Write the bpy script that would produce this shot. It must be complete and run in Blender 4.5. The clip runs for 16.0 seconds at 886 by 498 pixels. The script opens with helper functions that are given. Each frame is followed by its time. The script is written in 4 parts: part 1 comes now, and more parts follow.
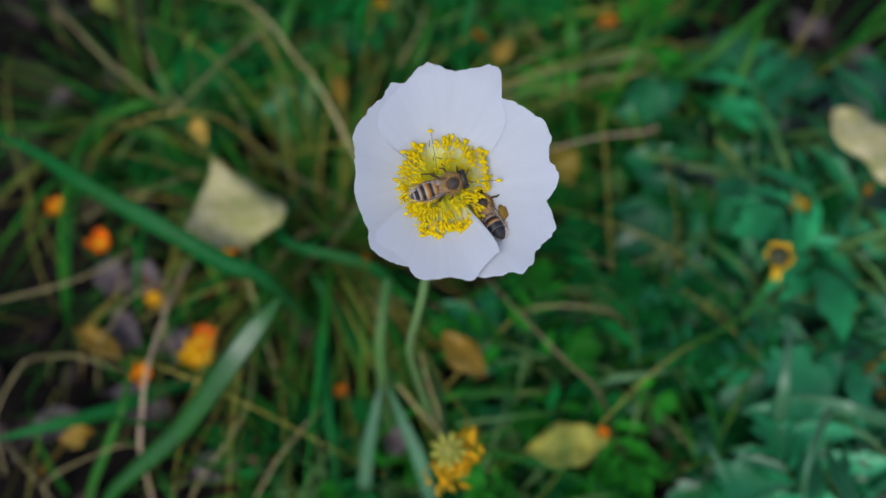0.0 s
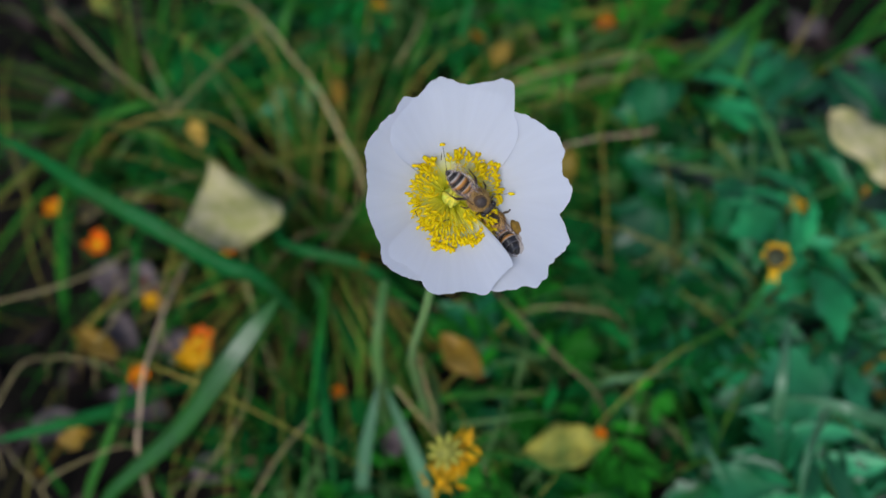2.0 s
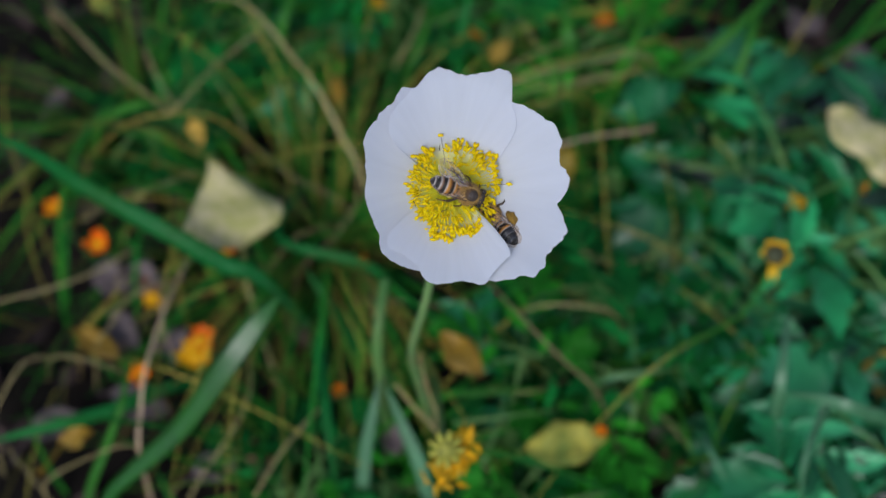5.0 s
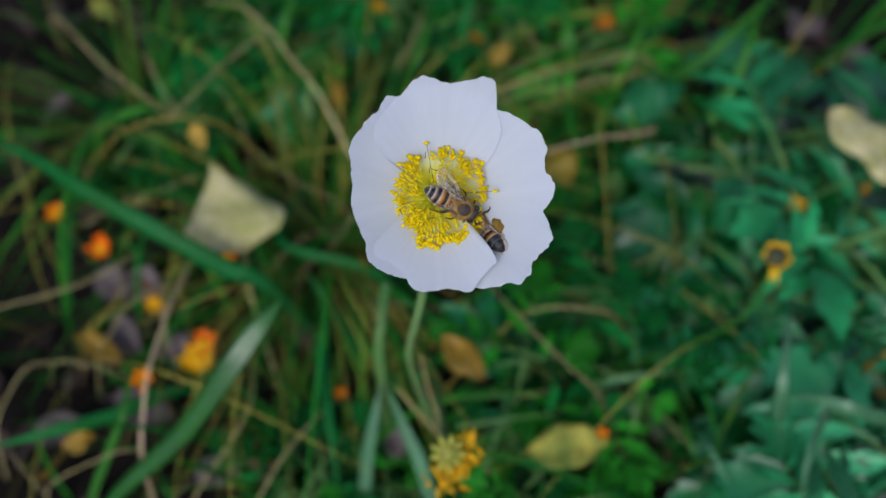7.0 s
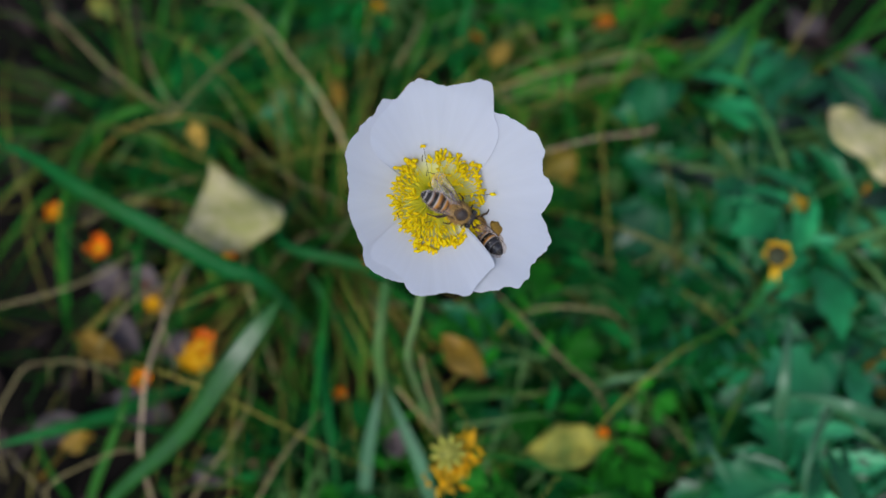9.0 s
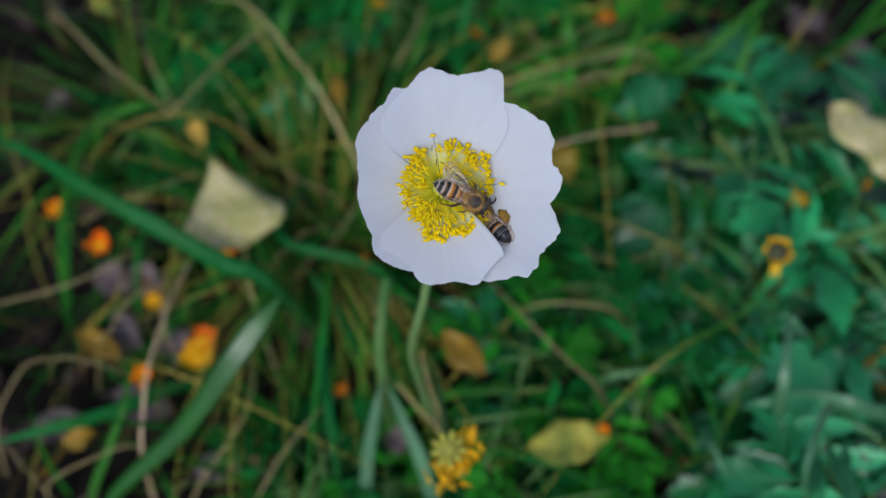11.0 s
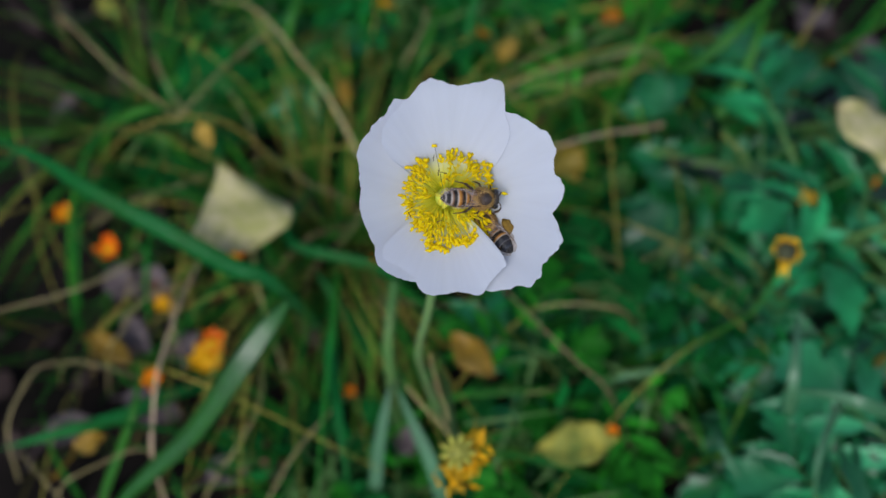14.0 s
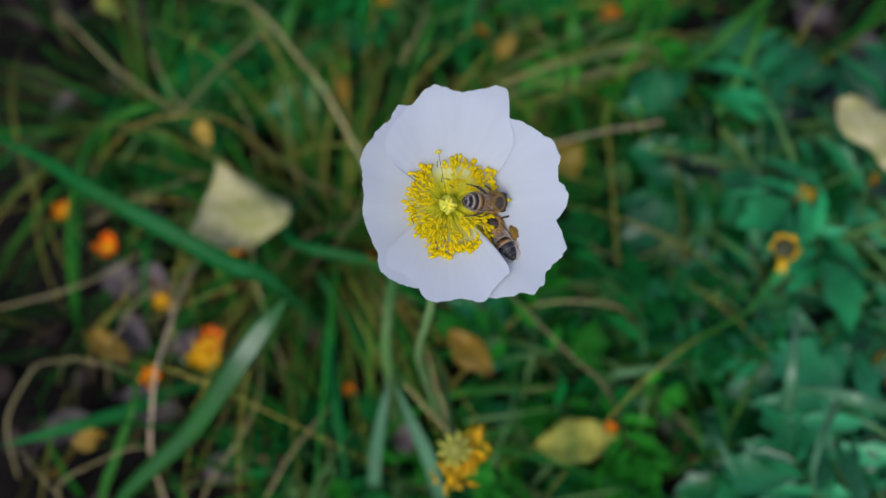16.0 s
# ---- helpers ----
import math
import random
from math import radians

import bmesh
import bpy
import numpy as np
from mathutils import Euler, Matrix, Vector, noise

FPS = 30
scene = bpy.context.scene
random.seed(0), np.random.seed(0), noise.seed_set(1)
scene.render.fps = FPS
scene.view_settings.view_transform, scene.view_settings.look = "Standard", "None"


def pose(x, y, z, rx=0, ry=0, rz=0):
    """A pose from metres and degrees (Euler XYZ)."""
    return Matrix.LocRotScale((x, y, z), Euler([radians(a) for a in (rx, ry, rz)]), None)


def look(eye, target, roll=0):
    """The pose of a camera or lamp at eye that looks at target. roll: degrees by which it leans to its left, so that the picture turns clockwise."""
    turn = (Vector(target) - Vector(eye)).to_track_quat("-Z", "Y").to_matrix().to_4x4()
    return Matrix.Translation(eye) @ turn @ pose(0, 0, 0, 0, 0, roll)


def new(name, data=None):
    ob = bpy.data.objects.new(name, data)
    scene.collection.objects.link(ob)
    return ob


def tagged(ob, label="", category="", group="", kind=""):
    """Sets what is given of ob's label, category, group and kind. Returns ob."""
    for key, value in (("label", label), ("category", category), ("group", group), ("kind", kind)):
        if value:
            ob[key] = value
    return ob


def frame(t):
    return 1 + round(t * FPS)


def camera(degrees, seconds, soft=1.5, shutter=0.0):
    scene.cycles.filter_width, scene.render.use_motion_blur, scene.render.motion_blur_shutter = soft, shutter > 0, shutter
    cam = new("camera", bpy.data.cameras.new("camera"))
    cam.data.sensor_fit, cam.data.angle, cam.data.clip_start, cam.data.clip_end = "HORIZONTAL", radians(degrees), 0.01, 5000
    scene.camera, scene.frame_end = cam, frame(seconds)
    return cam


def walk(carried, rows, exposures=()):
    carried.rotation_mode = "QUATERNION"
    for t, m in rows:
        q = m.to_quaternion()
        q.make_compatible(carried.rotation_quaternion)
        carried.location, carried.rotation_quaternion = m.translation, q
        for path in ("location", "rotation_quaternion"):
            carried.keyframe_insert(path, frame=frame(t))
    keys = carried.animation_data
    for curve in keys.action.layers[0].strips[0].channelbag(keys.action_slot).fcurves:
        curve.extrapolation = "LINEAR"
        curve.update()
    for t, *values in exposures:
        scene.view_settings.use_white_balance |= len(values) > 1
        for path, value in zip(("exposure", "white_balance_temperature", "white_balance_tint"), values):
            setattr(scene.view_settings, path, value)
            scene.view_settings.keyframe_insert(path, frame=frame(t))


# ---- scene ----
cam = camera(46, 16.0)
cam.data.dof.use_dof = True
cam.data.dof.focus_distance = 0.2235
cam.data.dof.aperture_fstop = 7.8
PATH = [
    (0, pose(0.00766, 0.02523, 0.40892, 28.102, -0.558, 0.747)),
    (0.5, pose(0.0077, 0.02518, 0.40928, 28.079, -0.552, 0.821)),
    (1, pose(0.00772, 0.02541, 0.40936, 28.029, -0.547, 0.776)),
    (1.5, pose(0.00816, 0.02574, 0.40914, 28.086, -0.501, 0.699)),
    (2, pose(0.00853, 0.02541, 0.40917, 28.133, -0.551, 0.707)),
    (2.5, pose(0.0093, 0.02562, 0.40902, 28.12, -0.502, 0.651)),
    (3, pose(0.00953, 0.02557, 0.40901, 28.12, -0.485, 0.636)),
    (3.5, pose(0.00913, 0.02525, 0.40913, 28.068, -0.512, 0.667)),
    (4, pose(0.00848, 0.02512, 0.4091, 28.022, -0.552, 0.682)),
    (6.5, pose(0.00835, 0.02562, 0.41117, 28.013, -0.274, 0.272)),
    (7, pose(0.00892, 0.02563, 0.41046, 28.108, -0.228, 0.352)),
    (7.5, pose(0.00891, 0.0253, 0.41022, 28.163, -0.219, 0.335)),
    (8, pose(0.00863, 0.02509, 0.40997, 28.176, -0.239, 0.357)),
    (8.5, pose(0.00858, 0.02521, 0.40995, 28.167, -0.235, 0.342)),
    (9, pose(0.0087, 0.02542, 0.40927, 28.185, -0.263, 0.339)),
    (11.5, pose(0.0089, 0.02557, 0.40944, 27.94, -0.106, 0.249)),
    (12, pose(0.00868, 0.02593, 0.41015, 27.941, 0.014, 0.141)),
    (12.5, pose(0.00927, 0.02698, 0.40989, 27.96, 0.154, -0.02)),
    (13, pose(0.00896, 0.02718, 0.41067, 27.854, 0.203, 0.097)),
    (13.5, pose(0.0092, 0.02763, 0.41075, 27.793, 0.338, 0.135)),
    (14, pose(0.00913, 0.02773, 0.41068, 27.684, 0.435, 0.126)),
    (14.5, pose(0.00967, 0.02789, 0.41059, 27.653, 0.541, 0.202)),
    (15, pose(0.00997, 0.02792, 0.41037, 27.605, 0.585, 0.226)),
    (15.5, pose(0.0107, 0.02809, 0.41055, 27.499, 0.629, 0.151)),
    (16, pose(0.01087, 0.02799, 0.41092, 27.491, 0.602, 0.143)),
]
walk(cam, PATH)

# ---- light: open shade under a soft sky ----
SUN_EL, SUN_AZ = 49, 200
world = bpy.data.worlds.new("sky")
scene.world = world
world.use_nodes = True
wn = world.node_tree
sky = wn.nodes.new("ShaderNodeTexSky")
sky.sky_type, sky.sun_disc = "NISHITA", False
sky.sun_elevation, sky.sun_rotation = radians(SUN_EL), radians(SUN_AZ)
sky.air_density, sky.dust_density, sky.ozone_density = 1.0, 1.5, 2.0
wn.links.new(sky.outputs[0], wn.nodes["Background"].inputs[0])
wn.nodes["Background"].inputs[1].default_value = 0.088
sun = new("sun", bpy.data.lights.new("sun", "SUN"))
sun.data.energy, sun.data.angle, sun.data.color = 1.45, radians(32), (0.98, 0.98, 1.0)
az = radians(SUN_AZ)
sun.matrix_basis = look((math.sin(az) * math.cos(radians(SUN_EL)), math.cos(az) * math.cos(radians(SUN_EL)), math.sin(radians(SUN_EL))), (0, 0, 0))
scene.view_settings.exposure = 0.5

MM = 0.001


# ---- materials ----
def mat(name, col, col2=None, rough=0.6, scale=60.0, bump=0.2, fine=400.0, trans=0.0, spec=0.4, coat=0.0, per_object=0.15, metal=0.0):
    """A surface of two colours in blotches, fine grain, relief, and some light passing through where it is thin."""
    m = bpy.data.materials.new(name)
    m.use_nodes = True
    nt = m.node_tree
    N, Lk = nt.nodes, nt.links
    b = N["Principled BSDF"]
    co = N.new("ShaderNodeTexCoord")
    n1 = N.new("ShaderNodeTexNoise")
    n1.inputs["Scale"].default_value, n1.inputs["Detail"].default_value = scale, 4
    n2 = N.new("ShaderNodeTexNoise")
    n2.inputs["Scale"].default_value, n2.inputs["Detail"].default_value = fine, 3
    for n in (n1, n2):
        Lk.new(co.outputs["Object"], n.inputs["Vector"])
    mix = N.new("ShaderNodeMix")
    mix.data_type = "RGBA"
    c2 = col2 or tuple(c * 0.6 for c in col)
    mix.inputs[6].default_value, mix.inputs[7].default_value = (*col, 1), (*c2, 1)
    ramp = N.new("ShaderNodeMapRange")
    ramp.inputs[1].default_value, ramp.inputs[2].default_value = 0.35, 0.65
    Lk.new(n1.outputs[0], ramp.inputs[0])
    Lk.new(ramp.outputs[0], mix.inputs[0])
    info = N.new("ShaderNodeObjectInfo")
    geo = N.new("ShaderNodeNewGeometry")
    add = N.new("ShaderNodeMath")
    add.operation = "ADD"
    Lk.new(info.outputs["Random"], add.inputs[0])
    Lk.new(geo.outputs["Random Per Island"], add.inputs[1])
    val = N.new("ShaderNodeMapRange")
    val.inputs[2].default_value = 2.0
    val.inputs[3].default_value, val.inputs[4].default_value = 1 - 2 * per_object, 1 + 2 * per_object
    Lk.new(add.outputs[0], val.inputs[0])
    grain = N.new("ShaderNodeMapRange")
    grain.inputs[1].default_value, grain.inputs[2].default_value = 0.3, 0.7
    grain.inputs[3].default_value, grain.inputs[4].default_value = 0.86, 1.12
    Lk.new(n2.outputs[0], grain.inputs[0])
    mul = N.new("ShaderNodeMath")
    mul.operation = "MULTIPLY"
    Lk.new(val.outputs[0], mul.inputs[0])
    Lk.new(grain.outputs[0], mul.inputs[1])
    hsv = N.new("ShaderNodeHueSaturation")
    Lk.new(mul.outputs[0], hsv.inputs["Value"])
    Lk.new(mix.outputs[2], hsv.inputs["Color"])
    Lk.new(hsv.outputs[0], b.inputs["Base Color"])
    bp = N.new("ShaderNodeBump")
    bp.inputs["Strength"].default_value, bp.inputs["Distance"].default_value = bump, 0.0006
    Lk.new(n2.outputs[0], bp.inputs["Height"])
    Lk.new(bp.outputs[0], b.inputs["Normal"])
    b.inputs["Roughness"].default_value, b.inputs["Metallic"].default_value = rough, metal
    b.inputs["Specular IOR Level"].default_value = spec
    b.inputs["Coat Weight"].default_value, b.inputs["Coat Roughness"].default_value = coat, rough
    if trans:
        t = N.new("ShaderNodeBsdfTranslucent")
        Lk.new(hsv.outputs[0], t.inputs[0])
        ms = N.new("ShaderNodeMixShader")
        ms.inputs[0].default_value = trans
        Lk.new(b.outputs[0], ms.inputs[1])
        Lk.new(t.outputs[0], ms.inputs[2])
        Lk.new(ms.outputs[0], N["Material Output"].inputs[0])
    return m


def ramp_mat(name, stops, rough=0.6, noise_scale=(30.0, 4.0), noise_amt=0.06, trans=0.0, bump=0.3, spec=0.4, wobble=0.0):
    """A surface whose colour runs along its length (the mesh's own V) with streaks along V."""
    m = bpy.data.materials.new(name)
    m.use_nodes = True
    nt = m.node_tree
    N, Lk = nt.nodes, nt.links
    b = N["Principled BSDF"]
    uv = N.new("ShaderNodeTexCoord")
    mp = N.new("ShaderNodeMapping")
    mp.inputs["Scale"].default_value = (noise_scale[0], noise_scale[1], 1)
    Lk.new(uv.outputs["UV"], mp.inputs[0])
    nz = N.new("ShaderNodeTexNoise")
    nz.inputs["Scale"].default_value, nz.inputs["Detail"].default_value = 1.0, 5
    Lk.new(mp.outputs[0], nz.inputs["Vector"])
    sep = N.new("ShaderNodeSeparateXYZ")
    Lk.new(uv.outputs["UV"], sep.inputs[0])
    off = N.new("ShaderNodeMath")
    off.operation = "MULTIPLY_ADD"
    off.inputs[1].default_value = wobble
    Lk.new(nz.outputs[0], off.inputs[0])
    Lk.new(sep.outputs[1], off.inputs[2])
    cr = N.new("ShaderNodeValToRGB")
    el = cr.color_ramp.elements
    while len(el) < len(stops):
        el.new(0.5)
    for e, (p, c) in zip(el, stops):
        e.position, e.color = p, (*c, 1)
    Lk.new(off.outputs[0], cr.inputs[0])
    vr = N.new("ShaderNodeMapRange")
    vr.inputs[1].default_value, vr.inputs[2].default_value = 0.3, 0.7
    vr.inputs[3].default_value, vr.inputs[4].default_value = 1 - noise_amt, 1 + noise_amt * 0.5
    Lk.new(nz.outputs[0], vr.inputs[0])
    hsv = N.new("ShaderNodeHueSaturation")
    Lk.new(vr.outputs[0], hsv.inputs["Value"])
    Lk.new(cr.outputs[0], hsv.inputs["Color"])
    Lk.new(hsv.outputs[0], b.inputs["Base Color"])
    bp = N.new("ShaderNodeBump")
    bp.inputs["Strength"].default_value, bp.inputs["Distance"].default_value = bump, 0.0003
    Lk.new(nz.outputs[0], bp.inputs["Height"])
    Lk.new(bp.outputs[0], b.inputs["Normal"])
    b.inputs["Roughness"].default_value, b.inputs["Specular IOR Level"].default_value = rough, spec
    if trans:
        t = N.new("ShaderNodeBsdfTranslucent")
        Lk.new(hsv.outputs[0], t.inputs[0])
        Lk.new(bp.outputs[0], t.inputs["Normal"])
        ms = N.new("ShaderNodeMixShader")
        ms.inputs[0].default_value = trans
        Lk.new(b.outputs[0], ms.inputs[1])
        Lk.new(t.outputs[0], ms.inputs[2])
        Lk.new(ms.outputs[0], N["Material Output"].inputs[0])
    return m


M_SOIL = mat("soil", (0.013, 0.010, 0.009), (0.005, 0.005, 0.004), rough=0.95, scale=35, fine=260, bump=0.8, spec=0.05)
M_LITTER = mat("leaf_litter", (0.055, 0.037, 0.034), (0.02, 0.014, 0.013), rough=0.8, scale=80, per_object=0.35, spec=0.1)
GREENS = {
    "deep": mat("deep_green_blade", (0.006, 0.14, 0.03), (0.01, 0.11, 0.016), rough=0.5, scale=40, trans=0.2, spec=0.1),
    "fresh": mat("fresh_green_blade", (0.045, 0.22, 0.016), (0.026, 0.15, 0.016), rough=0.5, scale=40, trans=0.3, spec=0.25),
    "blue": mat("glossy_green_blade", (0.01, 0.115, 0.005), (0.007, 0.075, 0.004), rough=0.4, scale=40, trans=0.1, spec=0.3, coat=0.8),
    "glauc": mat("glaucous_green", (0.075, 0.21, 0.1), (0.045, 0.15, 0.065), rough=0.42, scale=50, trans=0.1, spec=0.5),
    "green": mat("stalk_green", (0.08, 0.21, 0.05), (0.09, 0.16, 0.045), rough=0.55, scale=60, spec=0.3),
}
M_LEAF_A = mat("lobed_leaf_green", (0.005, 0.115, 0.02), (0.004, 0.06, 0.011), rough=0.5, scale=45, trans=0.2, per_object=0.5, spec=0.06)
M_LEAF_B = mat("lobed_leaf_blue_green", (0.013, 0.21, 0.065), (0.006, 0.11, 0.03), rough=0.38, scale=45, trans=0.2, per_object=0.5, spec=0.45, coat=0.25)
# leaf B's colour made brighter and greyer, standing in for sky sheen
M_LEAF_B_LIT = mat("lobed_leaf_blue_green_lit", (0.045, 0.31, 0.13), (0.018, 0.19, 0.065), rough=0.4, scale=45, trans=0.2, per_object=0.4, spec=0.4, coat=0.15)
M_LEAF_C = mat("lobed_leaf_fresh_green", (0.022, 0.22, 0.014), (0.012, 0.12, 0.01), rough=0.5, scale=45, trans=0.2, per_object=0.45, spec=0.06)
M_GRASS = mat("grass_green", (0.008, 0.135, 0.022), (0.03, 0.14, 0.01), rough=0.55, scale=25, trans=0.15, per_object=0.5, spec=0.05)
M_DRYGRASS = mat("grass_dry", (0.16, 0.11, 0.03), (0.08, 0.07, 0.018), rough=0.6, scale=25, trans=0.2, per_object=0.3, spec=0.2)
DRY = {
    "straw": mat("straw", (0.4, 0.33, 0.15), (0.27, 0.22, 0.085), rough=0.55, scale=40),
    "yellow": mat("yellowed_straw", (0.42, 0.29, 0.05), (0.33, 0.25, 0.05), rough=0.55, scale=40),
    "pale": mat("bleached_straw", (0.5, 0.37, 0.24), (0.38, 0.27, 0.17), rough=0.55, scale=40),
    "brown": mat("brown_straw", (0.27, 0.18, 0.09), (0.18, 0.125, 0.06), rough=0.6, scale=40),
}
FALL = {
    "pale_yellow": mat("pale_yellow_leaf", (0.66, 0.58, 0.31), (0.42, 0.41, 0.13), rough=0.55, scale=170, trans=0.15),
    "ochre": mat("ochre_leaf", (0.3, 0.17, 0.008), (0.14, 0.09, 0.008), rough=0.55, scale=60, trans=0.15),
    "yellow_green": mat("yellow_green_leaf", (0.46, 0.4, 0.06), (0.14, 0.19, 0.03), rough=0.5, scale=110, trans=0.2),
    "yellow": mat("yellow_leaf", (0.5, 0.31, 0.04), (0.38, 0.26, 0.05), rough=0.5, scale=60, trans=0.2),
    "olive": mat("olive_leaf", (0.26, 0.18, 0.012), (0.16, 0.13, 0.014), rough=0.5, scale=60, trans=0.2),
    "brown_l": mat("grey_brown_leaf", (0.13, 0.1, 0.1), (0.05, 0.036, 0.036), rough=0.7, scale=60),
    "rust": mat("rust_leaf", (0.16, 0.06, 0.03), (0.1, 0.045, 0.025), rough=0.6, scale=60),
}
FALL_WORDS = {"pale_yellow": "pale yellow", "ochre": "curled ochre", "yellow_green": "yellowing green", "yellow": "bright yellow",
              "olive": "olive", "brown_l": "dead grey-brown", "rust": "rust-brown"}
BLOOM = {
    "orange": mat("orange_floret", (0.88, 0.27, 0.003), (0.75, 0.2, 0.003), rough=0.6, scale=120, trans=0.1, spec=0.2),
    "deep_orange": mat("deep_orange_floret", (0.75, 0.15, 0.003), (0.62, 0.11, 0.003), rough=0.6, scale=120, trans=0.1, spec=0.2),
    "amber": mat("amber_floret", (0.75, 0.4, 0.004), (0.6, 0.28, 0.004), rough=0.6, scale=120, trans=0.1, spec=0.2),
}
M_WITHER = mat("withered_floret", (0.62, 0.36, 0.008), (0.34, 0.2, 0.01), rough=0.6, scale=220, per_object=0.3, spec=0.2)
M_WITHER_DISC = mat("withered_disc", (0.3, 0.29, 0.04), (0.12, 0.13, 0.02), rough=0.7, scale=500)
M_PALE_BUD = mat("pale_yellow_bud", (0.46, 0.43, 0.07), (0.3, 0.3, 0.04), rough=0.6, scale=400)
M_DARK_DISC = mat("dark_green_disc", (0.05, 0.06, 0.02), (0.03, 0.03, 0.015), rough=0.7, scale=300)

# the yellow towards the heart is petal base plus the stamens' glow, painted in
M_PETAL = ramp_mat("white_petal", [(0.0, (0.93, 0.94, 0.08)), (0.2, (0.96, 0.94, 0.14)), (0.29, (0.9, 0.9, 0.46)), (0.36, (0.78, 0.8, 0.66)), (0.43, (0.705, 0.73, 0.79)), (1.0, (0.695, 0.725, 0.805))],
                   rough=0.62, noise_scale=(22.0, 1.4), noise_amt=0.03, trans=0.38, bump=0.08, spec=0.25)
M_STAMEN = ramp_mat("stamen_filament", [(0.0, (0.86, 0.92, 0.08)), (0.5, (0.98, 0.94, 0.09)), (1.0, (0.99, 0.88, 0.04))], rough=0.5, trans=0.5, noise_scale=(3, 20))
M_ANTHER = mat("anther", (1.0, 0.86, 0.007), (1.0, 0.74, 0.004), rough=0.75, scale=900, fine=3000, bump=0.3, per_object=0.04, trans=0.4, spec=0.2)
M_DRYANTHER = mat("dried_filament", (0.07, 0.055, 0.03), rough=0.7, scale=900, fine=3000)
M_PISTIL = mat("pistil_green", (0.7, 0.76, 0.12), (0.55, 0.64, 0.09), rough=0.5, scale=500, fine=2500, trans=0.1)
M_STIGMA = mat("stigma_yellow", (0.84, 0.74, 0.07), (0.66, 0.62, 0.06), rough=0.6, scale=700, fine=3000, trans=0.1)
M_STEM = mat("poppy_stem", (0.17, 0.33, 0.11), (0.2, 0.3, 0.11), rough=0.5, scale=80, fine=900)

BLK, BRN, AMB, GRY = (0.014, 0.011, 0.01), (0.13, 0.05, 0.014), (0.62, 0.27, 0.045), (0.46, 0.41, 0.37)
M_ABDOMEN = ramp_mat("bee_abdomen", [
    (0.00, BLK), (0.11, BLK), (0.13, GRY), (0.165, BLK), (0.25, BLK), (0.28, GRY), (0.33, (0.2, 0.09, 0.035)), (0.36, BLK), (0.42, BLK), (0.45, GRY),
    (0.49, AMB), (0.57, BRN), (0.60, BLK), (0.65, BLK), (0.68, GRY), (0.71, AMB), (0.78, BRN), (0.80, (0.03, 0.018, 0.01)), (0.85, AMB), (1.0, BRN)],
    rough=0.3, noise_scale=(40, 60), noise_amt=0.3, bump=0.5, spec=0.3, wobble=0.03)
# darker bands; the blue-grey tail stops paint in the wings' blue sheen
M_ABDOMEN_DARK = ramp_mat("bee_abdomen_dark", [
    (0.00, BLK), (0.13, BLK), (0.16, (0.045, 0.048, 0.06)), (0.20, (0.02, 0.02, 0.026)), (0.30, BLK), (0.325, (0.12, 0.11, 0.11)), (0.35, (0.03, 0.03, 0.036)), (0.47, BLK), (0.50, GRY),
    (0.53, AMB), (0.58, BRN), (0.61, BLK), (0.68, BLK), (0.71, GRY), (0.74, AMB), (0.79, BRN), (0.83, BLK), (0.88, BRN), (1.0, BRN)],
    rough=0.22, noise_scale=(40, 60), noise_amt=0.3, bump=0.5, spec=0.42, wobble=0.03)
M_THORAX = mat("bee_thorax", (0.1, 0.05, 0.018), (0.05, 0.028, 0.012), rough=0.6, scale=500, fine=3000, bump=0.6)
M_FUR = mat("bee_fur", (0.78, 0.53, 0.21), (0.55, 0.32, 0.09), rough=0.7, scale=600, fine=3000, per_object=0.25, trans=0.2)
M_SCUTUM = mat("bee_scutum", (0.035, 0.025, 0.022), (0.06, 0.042, 0.034), rough=0.42, scale=500, fine=3000, bump=0.5, spec=0.4)
M_SCUTUM_FUR = mat("bee_scutum_fur", (0.2, 0.13, 0.07), (0.12, 0.08, 0.05), rough=0.7, scale=600, fine=3000)
M_HEAD = mat("bee_head", (0.02, 0.016, 0.014), (0.035, 0.026, 0.02), rough=0.5, scale=700, fine=3000)
M_EYE = mat("bee_eye", (0.012, 0.009, 0.008), rough=0.22, scale=900, fine=6000, bump=0.2, spec=0.6)
M_LEG = mat("bee_leg", (0.03, 0.018, 0.01), (0.08, 0.045, 0.02), rough=0.45, scale=700, fine=3000)
M_POLLEN = mat("pollen_load", (0.38, 0.22, 0.03), (0.25, 0.14, 0.02), rough=0.85, scale=1500, fine=5000, bump=0.9)


